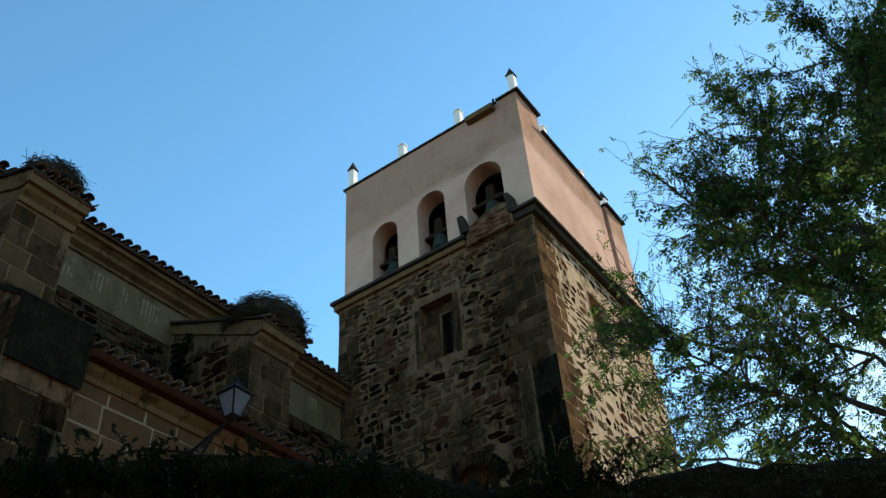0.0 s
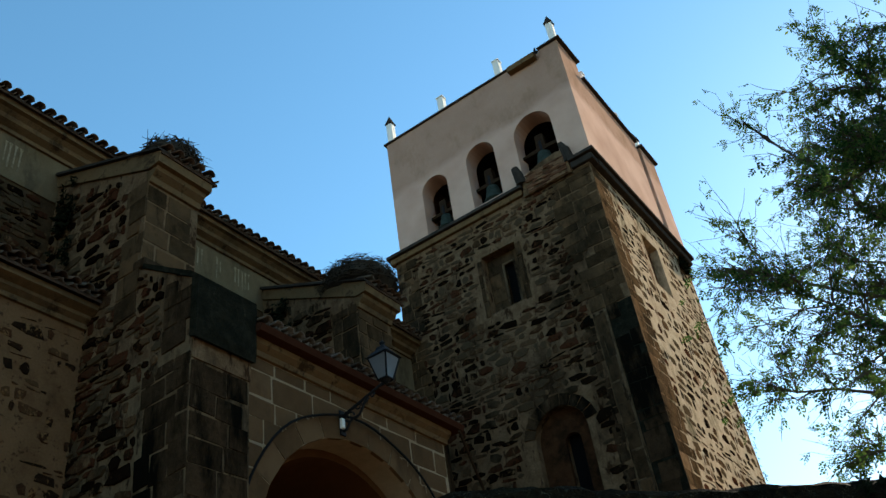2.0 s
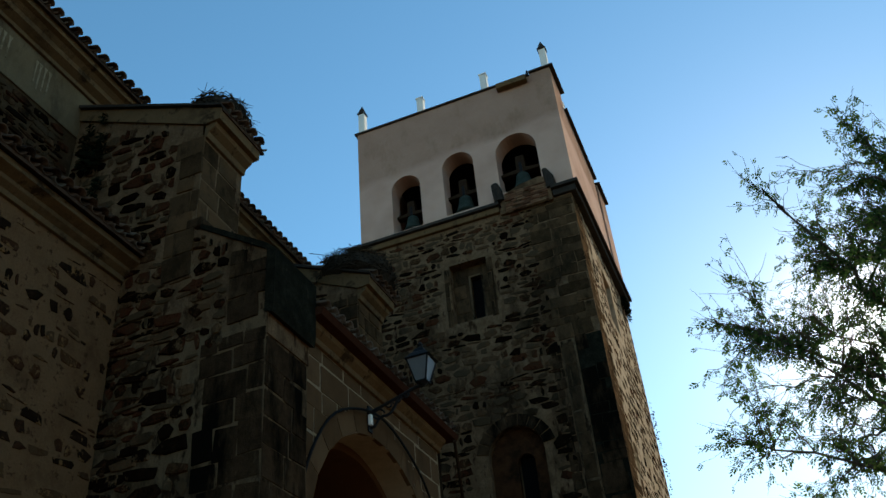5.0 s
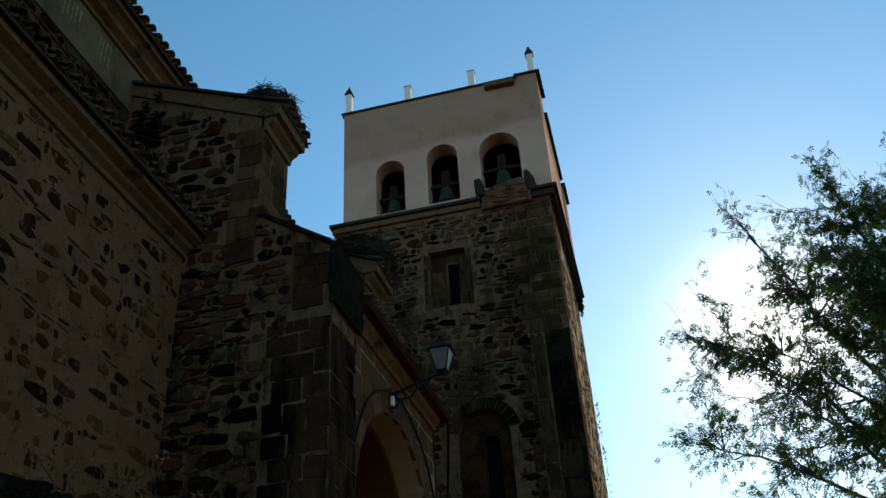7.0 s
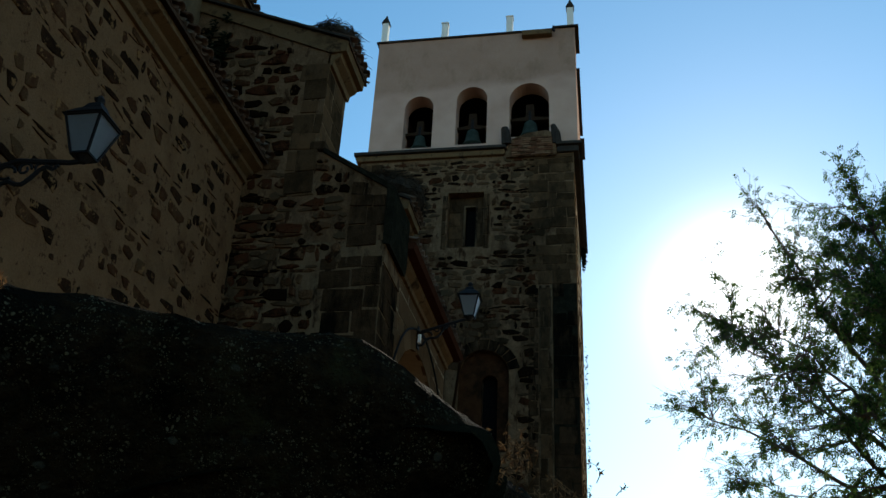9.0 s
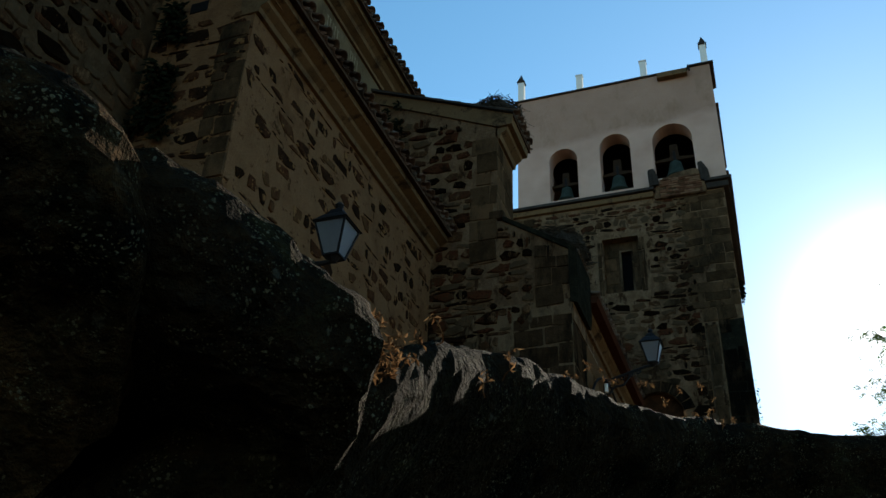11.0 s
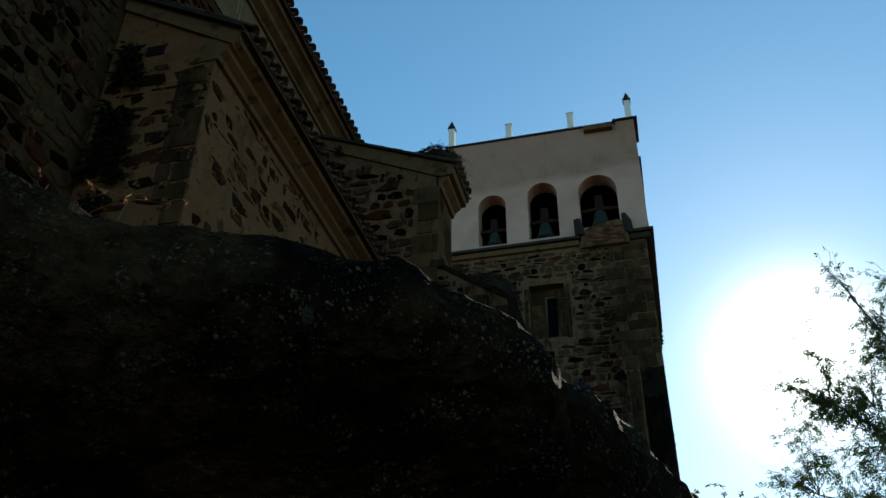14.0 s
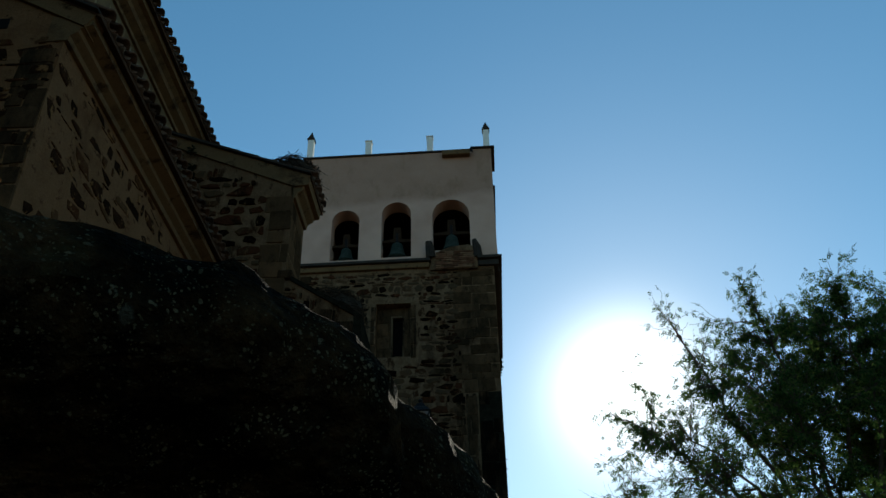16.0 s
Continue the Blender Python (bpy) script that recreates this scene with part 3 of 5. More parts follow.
# window with splayed reveal and slit, in the front wall
win = part("upper_window", plate(rect(-9.5, -8.47, 14.0, 15.78), [rect(-9.03, -8.72, 14.15, 15.45)], (0, TY0 + 0.28, 0), X, Z, -Y, 0.12), mat_ashlar, tower, "stone-framed slit window")
part("slit_frame", plate(rect(-9.07, -8.68, 14.11, 15.49), [rect(-9.02, -8.73, 14.16, 15.44)], (0, TY0 + 0.26, 0), X, Z, -Y, 0.05), mat_joint_dark, win, "worn stone slit edge")
# near-black backing paints the unlit depth of the slit
part("unlit_backing", block(-9.03, -8.72, TY0 + 0.44, TY0 + 0.47, 14.15, 15.45, 0), mat_void, win)
low = part("arched_niche", plate(arch_loop(-8.35, 0.66, 8.3, 10.3), [arch_loop(-8.2, 0.2, 8.35, 10.15)], (0, TY0 + 0.2, 0), X, Z, -Y, 0.1), mat_niche, tower, "blocked arched window with brown stone infill")
# same near-black stand-in for the dark inside the niche's opening
part("unlit_backing", block(-8.4, -8.0, TY0 + 0.44, TY0 + 0.47, 8.3, 10.4, 0), mat_void, low)
panel = part("side_window", block(TX1 - 0.35, TX1 - 0.25, 17.3, 18.4, 14.4, 16.05, 0), mat_brick, tower, "brick-blocked window in the sunlit side")

# cornice, broken off beneath the third bell opening
corn = part("cornice", block(-12.39, -7.86, TY0 - 0.19, TY0 + 0.4, CORNICE_Z - 0.1, CORNICE_Z, 0.015), mat_slate, tower, "dark projecting cornice slab")
part("cornice_moulding", block(-12.33, -7.9, TY0 - 0.1, TY0 + 0.3, CORNICE_Z - 0.28, CORNICE_Z - 0.1, 0.03), mat_cornice, tower)
part("cornice", block(-6.42, -5.68, TY0 - 0.19, TY0 + 0.4, CORNICE_Z - 0.1, CORNICE_Z, 0.015), mat_slate, tower)
part("cornice_moulding", block(-6.4, -5.78, TY0 - 0.1, TY0 + 0.3, CORNICE_Z - 0.3, CORNICE_Z - 0.1, 0.03), mat_slate, tower)
part("cornice", block(TX1 - 0.3, -5.68, TY0 + 0.4, 21.41, CORNICE_Z - 0.1, CORNICE_Z, 0.015), mat_slate, tower)
part("cornice_moulding", block(TX1 - 0.3, -5.76, TY0 + 0.3, 21.33, CORNICE_Z - 0.32, CORNICE_Z - 0.1, 0.03), mat_slate, tower)
part("cornice", block(-12.39, TX0 + 0.3, TY0 + 0.4, 21.41, CORNICE_Z - 0.1, CORNICE_Z, 0.015), mat_slate, tower)
part("cornice", block(TX0 + 0.3, TX1 - 0.3, TY1 - 0.3, 21.41, CORNICE_Z - 0.1, CORNICE_Z, 0.015), mat_slate, tower)
patch = part("rubble_patch", plate([(-7.86, W - 0.3), (-6.42, W - 0.3), (-6.44, 17.62), (-6.7, 17.72), (-7.2, 17.66), (-7.6, 17.52), (-7.8, 17.3)], [], (0, TY0 - 0.1, 0), X, Z, -Y, 0.35), mat_mortar_tower, tower, "rough brick and rubble patch over the broken cornice")

# belfry
BX0, BX1, BY0, BY1 = -12.02, -5.8, 14.8, 21.1
bells_at = [(-10.55, 0.445, 17.42, 18.9), (-8.93, 0.47, 17.45, 19.1), (-7.2, 0.59, 17.62, 18.98)]
belfry = part("belfry_front", plate(rect(BX0, BX1, CORNICE_Z, TOP_Z), [arch_loop(c, h, b, s) for c, h, b, s in bells_at], (0, BY0, 0), X, Z, -Y, 0.55), mat_plaster, tower, "stained white plastered belfry wall with three round-arched openings")
part("belfry_side", block(BX1 - 0.5, BX1, BY0 + 0.55, 16.0, CORNICE_Z, TOP_Z - 0.002, 0), mat_plaster, tower, "plastered corner pier")
part("belfry_side", block(BX1 - 0.5, BX1, 16.0, 19.65, CORNICE_Z, 20.98, 0), mat_plaster, tower, "lower plastered side wall")
part("belfry_pier", block(BX1 - 0.75, BX1 + 0.03, 19.95, BY1, CORNICE_Z, 20.95, 0.02), mat_plaster, tower, "plastered rear corner pier")
# dark block added in the open slot to stand for its shade
part("belfry_slot_shade", block(BX1 - 0.7, BX1 - 0.3, 19.65, 19.95, CORNICE_Z, 20.8, 0), mat_wood, tower)
part("belfry_side", block(BX0, BX0 + 0.5, BY0 + 0.55, BY1, CORNICE_Z, TOP_Z - 0.3, 0), mat_plaster, tower)
part("belfry_back", block(BX0 + 0.5, BX1 - 0.75, BY1 - 0.5, BY1, CORNICE_Z, TOP_Z - 0.3, 0), mat_plaster, tower)
part("belfry_floor", block(BX0 + 0.5, BX1 - 0.5, BY0 + 0.55, BY1 - 0.5, CORNICE_Z - 0.15, CORNICE_Z + 0.1, 0), mat_mortar_tower, tower)
part("belfry_roof", block(BX0 + 0.5, BX1 - 0.5, BY0 + 0.55, BY1 - 0.5, 20.5, 20.7, 0), mat_wood, tower)
part("coping", block(BX0 - 0.08, -6.42, BY0 - 0.06, BY0 + 0.6, TOP_Z, TOP_Z + 0.06, 0.01), mat_slate, tower, "thin dark coping")
part("coping", block(-6.42, BX1 + 0.12, BY0 - 0.08, 16.05, TOP_Z + 0.07, TOP_Z + 0.13, 0.01), mat_slate, tower)
part("coping_bed", block(-6.41, BX1, BY0, 15.98, TOP_Z, TOP_Z + 0.07, 0), mat_plaster, tower)
part("coping", block(BX1 - 0.6, BX1 + 0.1, 16.05, 19.7, 20.98, 21.05, 0.01), mat_slate, tower)
part("coping", block(BX1 - 0.82, BX1 + 0.14, 19.9, BY1 + 0.08, 20.95, 21.03, 0.01), mat_slate, tower)
trough = part("wooden_gutter", block(-7.42, -6.5, BY0 - 0.2, BY0 - 0.002, 21.3, 21.5, 0.02), mat_cornice, tower, "short brown wooden gutter under the coping")
part("gutter_spout", tube(bmesh.new(), [(-6.5, BY0 - 0.12, 21.45), (-6.44, BY0 - 0.16, 21.6), (-6.42, BY0 - 0.2, 21.36)], 0.03), mat_iron, trough)


def finial(x, y, base, tall, capped):
    f = part("finial", block(x - 0.1, x + 0.1, y - 0.1, y + 0.1, base, base + tall, 0.012), mat_white, tower, "white square finial post")
    if capped:
        bm = block(x - 0.13, x + 0.13, y - 0.13, y + 0.13, base + tall, base + tall + 0.06, 0.01)
        r = bmesh.ops.create_cone(bm, cap_ends=True, segments=4, radius1=0.16, radius2=0.015, depth=0.34, matrix=Matrix.Translation((x, y, base + tall + 0.23)) @ Euler((0, 0, math.pi / 4)).to_matrix().to_4x4())
        part("pointed_cap", bm, mat_slate, f, "small grey pyramid cap")
    else:
        part("flat_cap", block(x - 0.12, x + 0.12, y - 0.12, y + 0.12, base + tall, base + tall + 0.04, 0.008), mat_white, f)


finial(-11.92, 15.0, TOP_Z + 0.06, 0.92, True)
finial(-9.93, 15.0, TOP_Z + 0.06, 0.7, False)
finial(-7.84, 15.0, TOP_Z + 0.06, 0.76, False)
finial(-5.93, 15.0, TOP_Z + 0.13, 0.88, True)
finial(-5.95, 16.55, 21.05, 0.62, False)
finial(-5.95, 18.85, 21.05, 0.62, False)
finial(-6.0, 20.6, 21.03, 0.8, True)

# broken stone stumps either side of the patch
part("stone_stump", tube(bmesh.new(), [(-7.84, TY0 - 0.08, 17.3), (-7.86, TY0 - 0.14, 17.6), (-7.9, TY0 - 0.2, 17.82)], [0.15, 0.14, 0.1], 8), mat_slate, tower, "dark broken stone stump")
part("stone_stump", tube(bmesh.new(), [(-6.4, TY0 - 0.05, 17.25), (-6.42, TY0 - 0.1, 17.6), (-6.5, TY0 - 0.16, 17.85)], [0.15, 0.13, 0.07], 8), mat_slate, tower)

part("stained_facing", block(-6.57, TX1 - 0.002, TY0 - 0.006, TY0 + 0.05, 6.5, 12.8, 0), mat_lichen, tower, "black-streaked stone facing at the tower corner")

# pale drain strip down the front wall
strip = part("drain_strip", block(-6.92, -6.58, TY0 - 0.05, TY0 + 0.1, 6.0, 12.75, 0.02), mat_joint_dark, tower, "pale squared stone strip beside a dark stain")


def bell(c, half, sill, spring, size):
    b = thing("bell", "green bronze church bell hung from a wooden yoke", "bell", (c, BY0 + 0.4, sill + 0.15), "belfry bells")
    s, z = size, sill + 0.18
    prof = [(0.5 * s, 0), (0.47 * s, 0.06 * s), (0.36 * s, 0.3 * s), (0.3 * s, 0.6 * s), (0.27 * s, 0.78 * s), (0.16 * s, 0.88 * s), (0.05 * s, 0.9 * s)]
    part("bell_body", lathe(bmesh.new(), (c, BY0 + 0.4, z), prof, 24), mat_bronze, b, smooth=True)
    part("clapper", lathe(bmesh.new(), (c, BY0 + 0.4, z - 0.1), [(0.02, 0.3), (0.02, 0.12), (0.06, 0.06), (0.02, 0)], 8), mat_iron, b)
    y = prism([(c - half - 0.03, z + 0.88 * s), (c + half + 0.03, z + 0.88 * s), (c + half + 0.03, z + 1.0 * s), (c + 0.2 * s, z + 1.08 * s), (c + 0.17 * s, z + 1.75 * s), (c - 0.17 * s, z + 1.75 * s), (c - 0.2 * s, z + 1.08 * s), (c - half - 0.03, z + 1.0 * s)], "y", BY0 + 0.3, BY0 + 0.5)
    part("yoke", y, mat_wood, b, "brown wooden yoke")
    part("strap", block(c - 0.04, c + 0.04, BY0 + 0.28, BY0 + 0.52, z + 0.86 * s, z + 1.4 * s, 0.01), mat_iron, b)


bell(-10.55, 0.445, 17.42, 18.9, 0.58)
bell(-8.93, 0.47, 17.45, 19.1, 0.66)
bell(-7.2, 0.59, 17.62, 18.98, 0.68)

# ---- nave ----
NX = -12.1
nave = thing("church_nave", "long rubble church nave with painted plaster frieze under a tiled eave", "church", (-15, 4, TERRACE_Z - 0.1))
nave_wall = part("nave_wall", block(-20, NX, -14, TY0 - 0.02, 2.3, 13.82, 0), mat_mortar_dark, nave, "dark rubble nave wall")
part("frieze", block(NX + 0.001, NX + 0.03, -14, TY0 - 0.02, 12.9, 13.82, 0), mat_band, nave, "grey plaster frieze with worn cream ornament")
part("cornice", prism([(NX - 0.3, 13.82), (NX + 0.08, 13.82), (NX + 0.08, 13.9), (NX + 0.2, 13.96), (NX + 0.22, 14.04), (NX + 0.3, 14.1), (NX + 0.38, 14.12), (NX + 0.38, 14.24), (NX - 0.3, 14.24)], "y", -14, TY0 - 0.02), mat_cornice, nave, "ochre moulded eaves cornice")
tiled_roof(nave, (NX + 0.52, 14.26), 3.2, radians(22), -6, TY0 - 0.05, rows=1, seed=3)
part("roof_ridge", prism([(NX - 2.3, 15.2), (-16.2, 17.0), (-20, 15.2)], "y", -14, TY0 - 0.05), mat_roof, nave)


def ornament(y, strokes, rng):
    """A worn motif of the frieze: upright strokes with flared heads, some of them lost."""
    bm = bmesh.new()
    x0, x1 = NX + 0.03, NX + 0.036
    for k in range(strokes):
        yy, foot = y + k * 0.095 + rng.uniform(-0.01, 0.01), rng.uniform(13.12, 13.3)
        w = rng.uniform(0.014, 0.022)
        prism([(yy - w, foot), (yy + w, foot), (yy + w * 0.8, 13.56), (yy + w * 2, 13.66), (yy - w * 2, 13.66), (yy - w * 0.8, 13.56)], "x", x0, x1, bm)
    part("frieze_ornament", bm, mat_paint, nave)


rng_frieze = random.Random(12)
y = -4.0
while y < 13.8:
    strokes = rng_frieze.choice((4, 4, 5, 2))
    if not (4.0 < y < 5.45 or 9.0 < y < 10.5):
        ornament(y, strokes, rng_frieze)
    y += strokes * 0.095 + rng_frieze.uniform(0.25, 0.55)

# ---- side aisle ----
AX, AY0, AY1 = -10.69, -1.3, 4.42
aisle = thing("church_aisle", "low rubble side aisle with tan mortar and a tiled lean-to roof", "church", (-11.4, 1.5, TERRACE_Z - 0.1))
aisle_wall = part("aisle_wall", prism([(NX + 0.02, 2.3), (AX, 2.3), (AX, 9.96), (NX + 0.02, 10.88)], "y", AY0, AY1), mat_mortar, aisle, "tan mortared wall studded with dark field stones")
part("cornice", prism([(AX - 0.2, 9.64), (AX + 0.05, 9.64), (AX + 0.06, 9.71), (AX + 0.14, 9.76), (AX + 0.15, 9.81), (AX + 0.28, 9.86), (AX + 0.28, 9.95), (AX - 0.2, 10.02)], "y", AY0 - 0.02, AY1 - 0.01), mat_cornice, aisle, "two-step ochre cornice")
part("verge", prism([(NX + 0.03, 10.8), (AX + 0.2, 9.82), (AX + 0.3, 9.99), (NX + 0.03, 10.99)], "y", AY0 - 0.045, AY0 + 0.2), mat_cornice, aisle, "plain rendered gable verge")
part("verge_slab", prism([(NX + 0.03, 10.99), (AX + 0.34, 9.99), (AX + 0.34, 10.03), (NX + 0.03, 11.05)], "y", AY0 - 0.12, AY0 + 0.25), mat_slate, aisle)
tiled_roof(aisle, (AX + 0.42, 9.99), 1.9, radians(31), AY0 - 0.05, AY1 - 0.02, rows=2, seed=5)
# no hole is cut: a black block paints the shade inside a putlog hole
part("putlog_hole_shade", block(-11.62, -11.38, AY0 - 0.012, AY0 + 0.05, 9.9, 10.06, 0.01), mat_black, aisle)

# ---- buttresses ----


def buttress(y0, y1, shaft, label, low_mat, dz=0.0, lower=True):
    b = thing("buttress", label, "buttress", ((NX + shaft) / 2, (y0 + y1) / 2, TERRACE_Z - 0.1), "nave buttresses")
    top = part("upper_stage", prism([(NX + 0.02, 8.56), (-9.57, 8.56), (-9.57, 12.12 + dz), (NX + 0.02, 13.32 + dz)], "y", y0, y1), mat_mortar_tower, b, "upper buttress stage of mixed rubble and squared stone")
    bed = part("string_course", block(-9.7, -9.45, y0 - 0.03, y1 + 0.03, 10.18, 10.34, 0.03), mat_ashlar_worn, b)
    part("gable_verge", prism([(NX + 0.02, 13.26 + dz), (-9.55, 12.08 + dz), (-9.3, 12.1 + dz), (-9.28, 12.3 + dz), (NX + 0.02, 13.5 + dz)], "y", y0 - 0.04, y1 + 0.04), mat_cornice, b, "rendered sloping verge")
    part("verge_slab", prism([(NX + 0.02, 13.5 + dz), (-9.26, 12.3 + dz), (-9.26, 12.34 + dz), (NX + 0.02, 13.56 + dz)], "y", y0 - 0.1, y0 + 0.18), mat_slate, b)
    part("eave_moulding", prism([(-9.6, 11.85 + dz), (-9.52, 11.85 + dz), (-9.5, 11.95 + dz), (-9.4, 12.02 + dz), (-9.38, 12.1 + dz), (-9.6, 12.12 + dz)], "y", y0, y1), mat_cornice, b, "carved ochre eave moulding")
    tiled_roof(b, (-9.2, 12.3 + dz), 3.05, radians(22.5), y0 - 0.03, y1 + 0.12, TILE, rows=2, seed=int(y0 * 10))
    if lower:
        part("shoulder", prism([(-9.6, 8.2), (-8.36, 8.2), (-8.36, 9.36), (-8.42, 9.46), (-9.45, 10.14), (-9.6, 10.14)], "y", y0 + 0.004, y1 + 0.01), mat_mortar_tower, b, "rubble shoulder of the buttress")
        part("weathering_slab", prism([(-8.4, 8.5), (-8.29, 8.46), (-8.27, 8.6), (-8.27, 9.4), (-8.42, 9.53), (-9.45, 10.2), (-9.47, 10.13), (-8.4, 9.42)], "y", y0 - 0.03, y1 + 0.03), mat_lichen, b, "blackened sloping weathering slab")
        shaft_part = part("lower_shaft", prism([(NX + 0.02, 2.3), (shaft, 2.3), (shaft, 8.555), (NX + 0.02, 8.555)], "y", y0, y1 - 0.002), low_mat, b, "stained lower buttress shaft")
        return b, top, shaft_part
    part("lower_shaft", block(NX + 0.02, -9.6, y0 + 0.002, y1 - 0.002, 2.3, 8.555, 0), low_mat, b, "plain lower shaft behind the porch")
    return b, top, None


b1, b1_top, b1_shaft = buttress(4.43, 5.42, -8.38, "stepped stone buttress stained black with lichen", mat_joint_dark)
b2, b2_top, b2_shaft = buttress(9.4, 10.45, -8.8, "stone buttress with a tiled gable beside the tower", mat_joint_dark, -0.05, False)

# ---- porch ----
PX = -8.48
porch = thing("porch", "brown ashlar porch with a wide round arch and a tiled eave", "porch", (-9.5, 7.8, TERRACE_Z - 0.1))
ARC = (7.72, 2.08, 5.96)
porch_wall = part("porch_wall", plate(rect(5.42, 10.1, 2.3, 8.9), [arch_loop(ARC[0], ARC[1], 2.4, ARC[2], 24)], (PX, 0, 0), Y, Z, X, 0.45), mat_joint, porch, "coursed ashlar wall with pale joints")
part("porch_vault", plate(rect(5.45, 10.05, 2.3, 8.9), [arch_loop(ARC[0], ARC[1] - 0.12, 2.4, ARC[2], 24)], (PX - 0.45, 0, 0), Y, Z, X, 3.0), mat_orange, porch, "ochre rendered vault")
part("porch_back", block(NX + 0.05, NX + 0.2, 5.45, 10.05, 2.3, 8.9, 0), mat_orange, porch)
part("side_face", block(-11.0, PX - 0.02, 10.101, 10.3, 2.3, 8.85, 0), mat_ashlar_worn, porch)
part("cornice", prism([(PX - 0.2, 8.72), (PX + 0.05, 8.72), (PX + 0.06, 8.8), (PX + 0.14, 8.86), (PX + 0.16, 8.93), (PX - 0.2, 8.95)], "y", 5.43, 10.16), mat_cornice, porch, "ochre cornice")
part("gutter", prism([(PX + 0.0, 8.94), (PX + 0.3, 8.94), (PX + 0.34, 9.03), (PX + 0.3, 9.06), (PX + 0.0, 9.06)], "y", 5.43, 10.35), mat_red, porch, "long red-brown painted gutter board")
tiled_roof(porch, (PX + 0.34, 9.05), 3.0, radians(11), 5.45, 10.3, TILE_PALE, rows=2, seed=11)

# arch stones
for k in range(13):
    a0, a1 = math.pi * k / 13 + 0.005, math.pi * (k + 1) / 13 - 0.005
    r0, r1 = ARC[1] + 0.005, ARC[1] + 0.32
    bm = bmesh.new()
    pts = [(ARC[0] + r * math.cos(a), ARC[2] + r * math.sin(a)) for a, r in ((a0, r0), (a1, r0), (a1, r1), (a0, r1))]
    prism(pts, "x", PX - 0.05, PX + 0.012, bm)
    part("voussoir", bm, mat_porch, porch_wall)


def clear_of_arch(a, b, w, h):
    far = max(math.hypot(da * w + a - ARC[0], db * h + b - ARC[2]) for da in (-1, 1) for db in (-1, 1))
    near = min(math.hypot(da * w + a - ARC[0], db * h + b - ARC[2]) for da in (-1, 0, 1) for db in (-1, 0, 1))
    return near > ARC[1] + 0.04 if b + h > ARC[2] else abs(a - ARC[0]) - w > ARC[1] + 0.01


# ---- lanterns ----


def lantern(at, wall_x, foot_dz, label):
    """A wall lantern: at is the middle of the lantern's foot."""
    x, y, z = at
    lamp = thing("wall_lantern", label, "lantern", (wall_x, y, z + foot_dz), "wall lanterns")
    b, t, h = 0.08, 0.168, 0.36
    bars = part("cage", bmesh.new(), mat_iron, lamp, "black iron cage")
    bm = bmesh.new()
    corner = lambda s, w, zz: Vector((x + s[0] * w, y + s[1] * w, zz))  # noqa: E731
    signs = [(1, 1), (-1, 1), (-1, -1), (1, -1)]
    for s, e in zip(signs, signs[1:] + signs[:1]):
        tube(bm, [corner(s, b, z), corner(s, t, z + h)], 0.014, 4)
        tube(bm, [corner(s, b, z), corner(e, b, z)], 0.014, 4)
        tube(bm, [corner(s, t, z + h), corner(e, t, z + h)], 0.02, 4)
    tube(bm, [(x, y, z - 0.06), (x, y, z)], [0.03, 0.09], 8)
    bm.to_mesh(bars.data)
    bm.free()
    for s, e in zip(signs, signs[1:] + signs[:1]):
        g = bmesh.new()
        outer = [corner(s, b - 0.004, z + 0.01), corner(e, b - 0.004, z + 0.01), corner(e, t - 0.004, z + h - 0.01), corner(s, t - 0.004, z + h - 0.01)]
        mid = Vector((x, y, z + h / 2))
        inner = [p + (mid - p).normalized() * 0.008 for p in outer]
        va, vb = [g.verts.new(p) for p in outer], [g.verts.new(p) for p in inner]
        g.faces.new(va)
        g.faces.new(vb[::-1])
        for k in range(4):
            g.faces.new((va[k], vb[k], vb[(k + 1) % 4], va[(k + 1) % 4]))
        bmesh.ops.recalc_face_normals(g, faces=g.faces)
        part("pane", g, mat_glass, lamp, "frosted glass pane")
    r = bmesh.new()
    for (w0, z0), (w1, z1) in zip(((t + 0.025, h), (0.115, h + 0.1), (0.09, h + 0.12)), ((0.115, h + 0.1), (0.09, h + 0.12), (0.06, h + 0.19))):
        low_ring, high_ring = [r.verts.new(corner(s, w0, z + z0)) for s in signs], [r.verts.new(corner(s, w1, z + z1)) for s in signs]
        for k in range(4):
            r.faces.new((low_ring[k], low_ring[(k + 1) % 4], high_ring[(k + 1) % 4], high_ring[k]))
    r.faces.new([r.verts.new(corner(s, t + 0.03, z + h)) for s in signs][::-1])
    lathe(r, (x, y, z + h + 0.19), [(0.06, 0), (0.03, 0.03), (0.05, 0.07), (0.02, 0.11)], 8)
    part("roof", r, mat_iron, lamp, "black iron lantern roof")
    f = z + foot_dz
    br = bmesh.new()
    tube(br, [(wall_x, y, f + 0.05), (wall_x + 0.25, y, f + 0.12), (x - 0.12, y, z - 0.05), (x, y, z - 0.04)], 0.026, 6)
    reach = x - wall_x
    tube(br, [(wall_x + 0.02, y, f - 0.18)] + [(wall_x + reach * (0.1 + 0.6 * k / 8), y, f - 0.18 + (z - 0.1 - f + 0.18) * (k / 8) + 0.05 * math.sin(k * 1.2)) for k in range(9)], 0.022, 6)
    tube(br, [(wall_x + 0.16 + 0.09 * math.cos(k * 0.6), y, f + 0.0 + 0.07 * math.sin(k * 0.6)) for k in range(10)], 0.016, 5)
    for along, r in ((0.38, 0.07), (0.55, 0.06), (0.7, 0.045)):
        cz = f + 0.02 + (z - 0.1 - f) * along
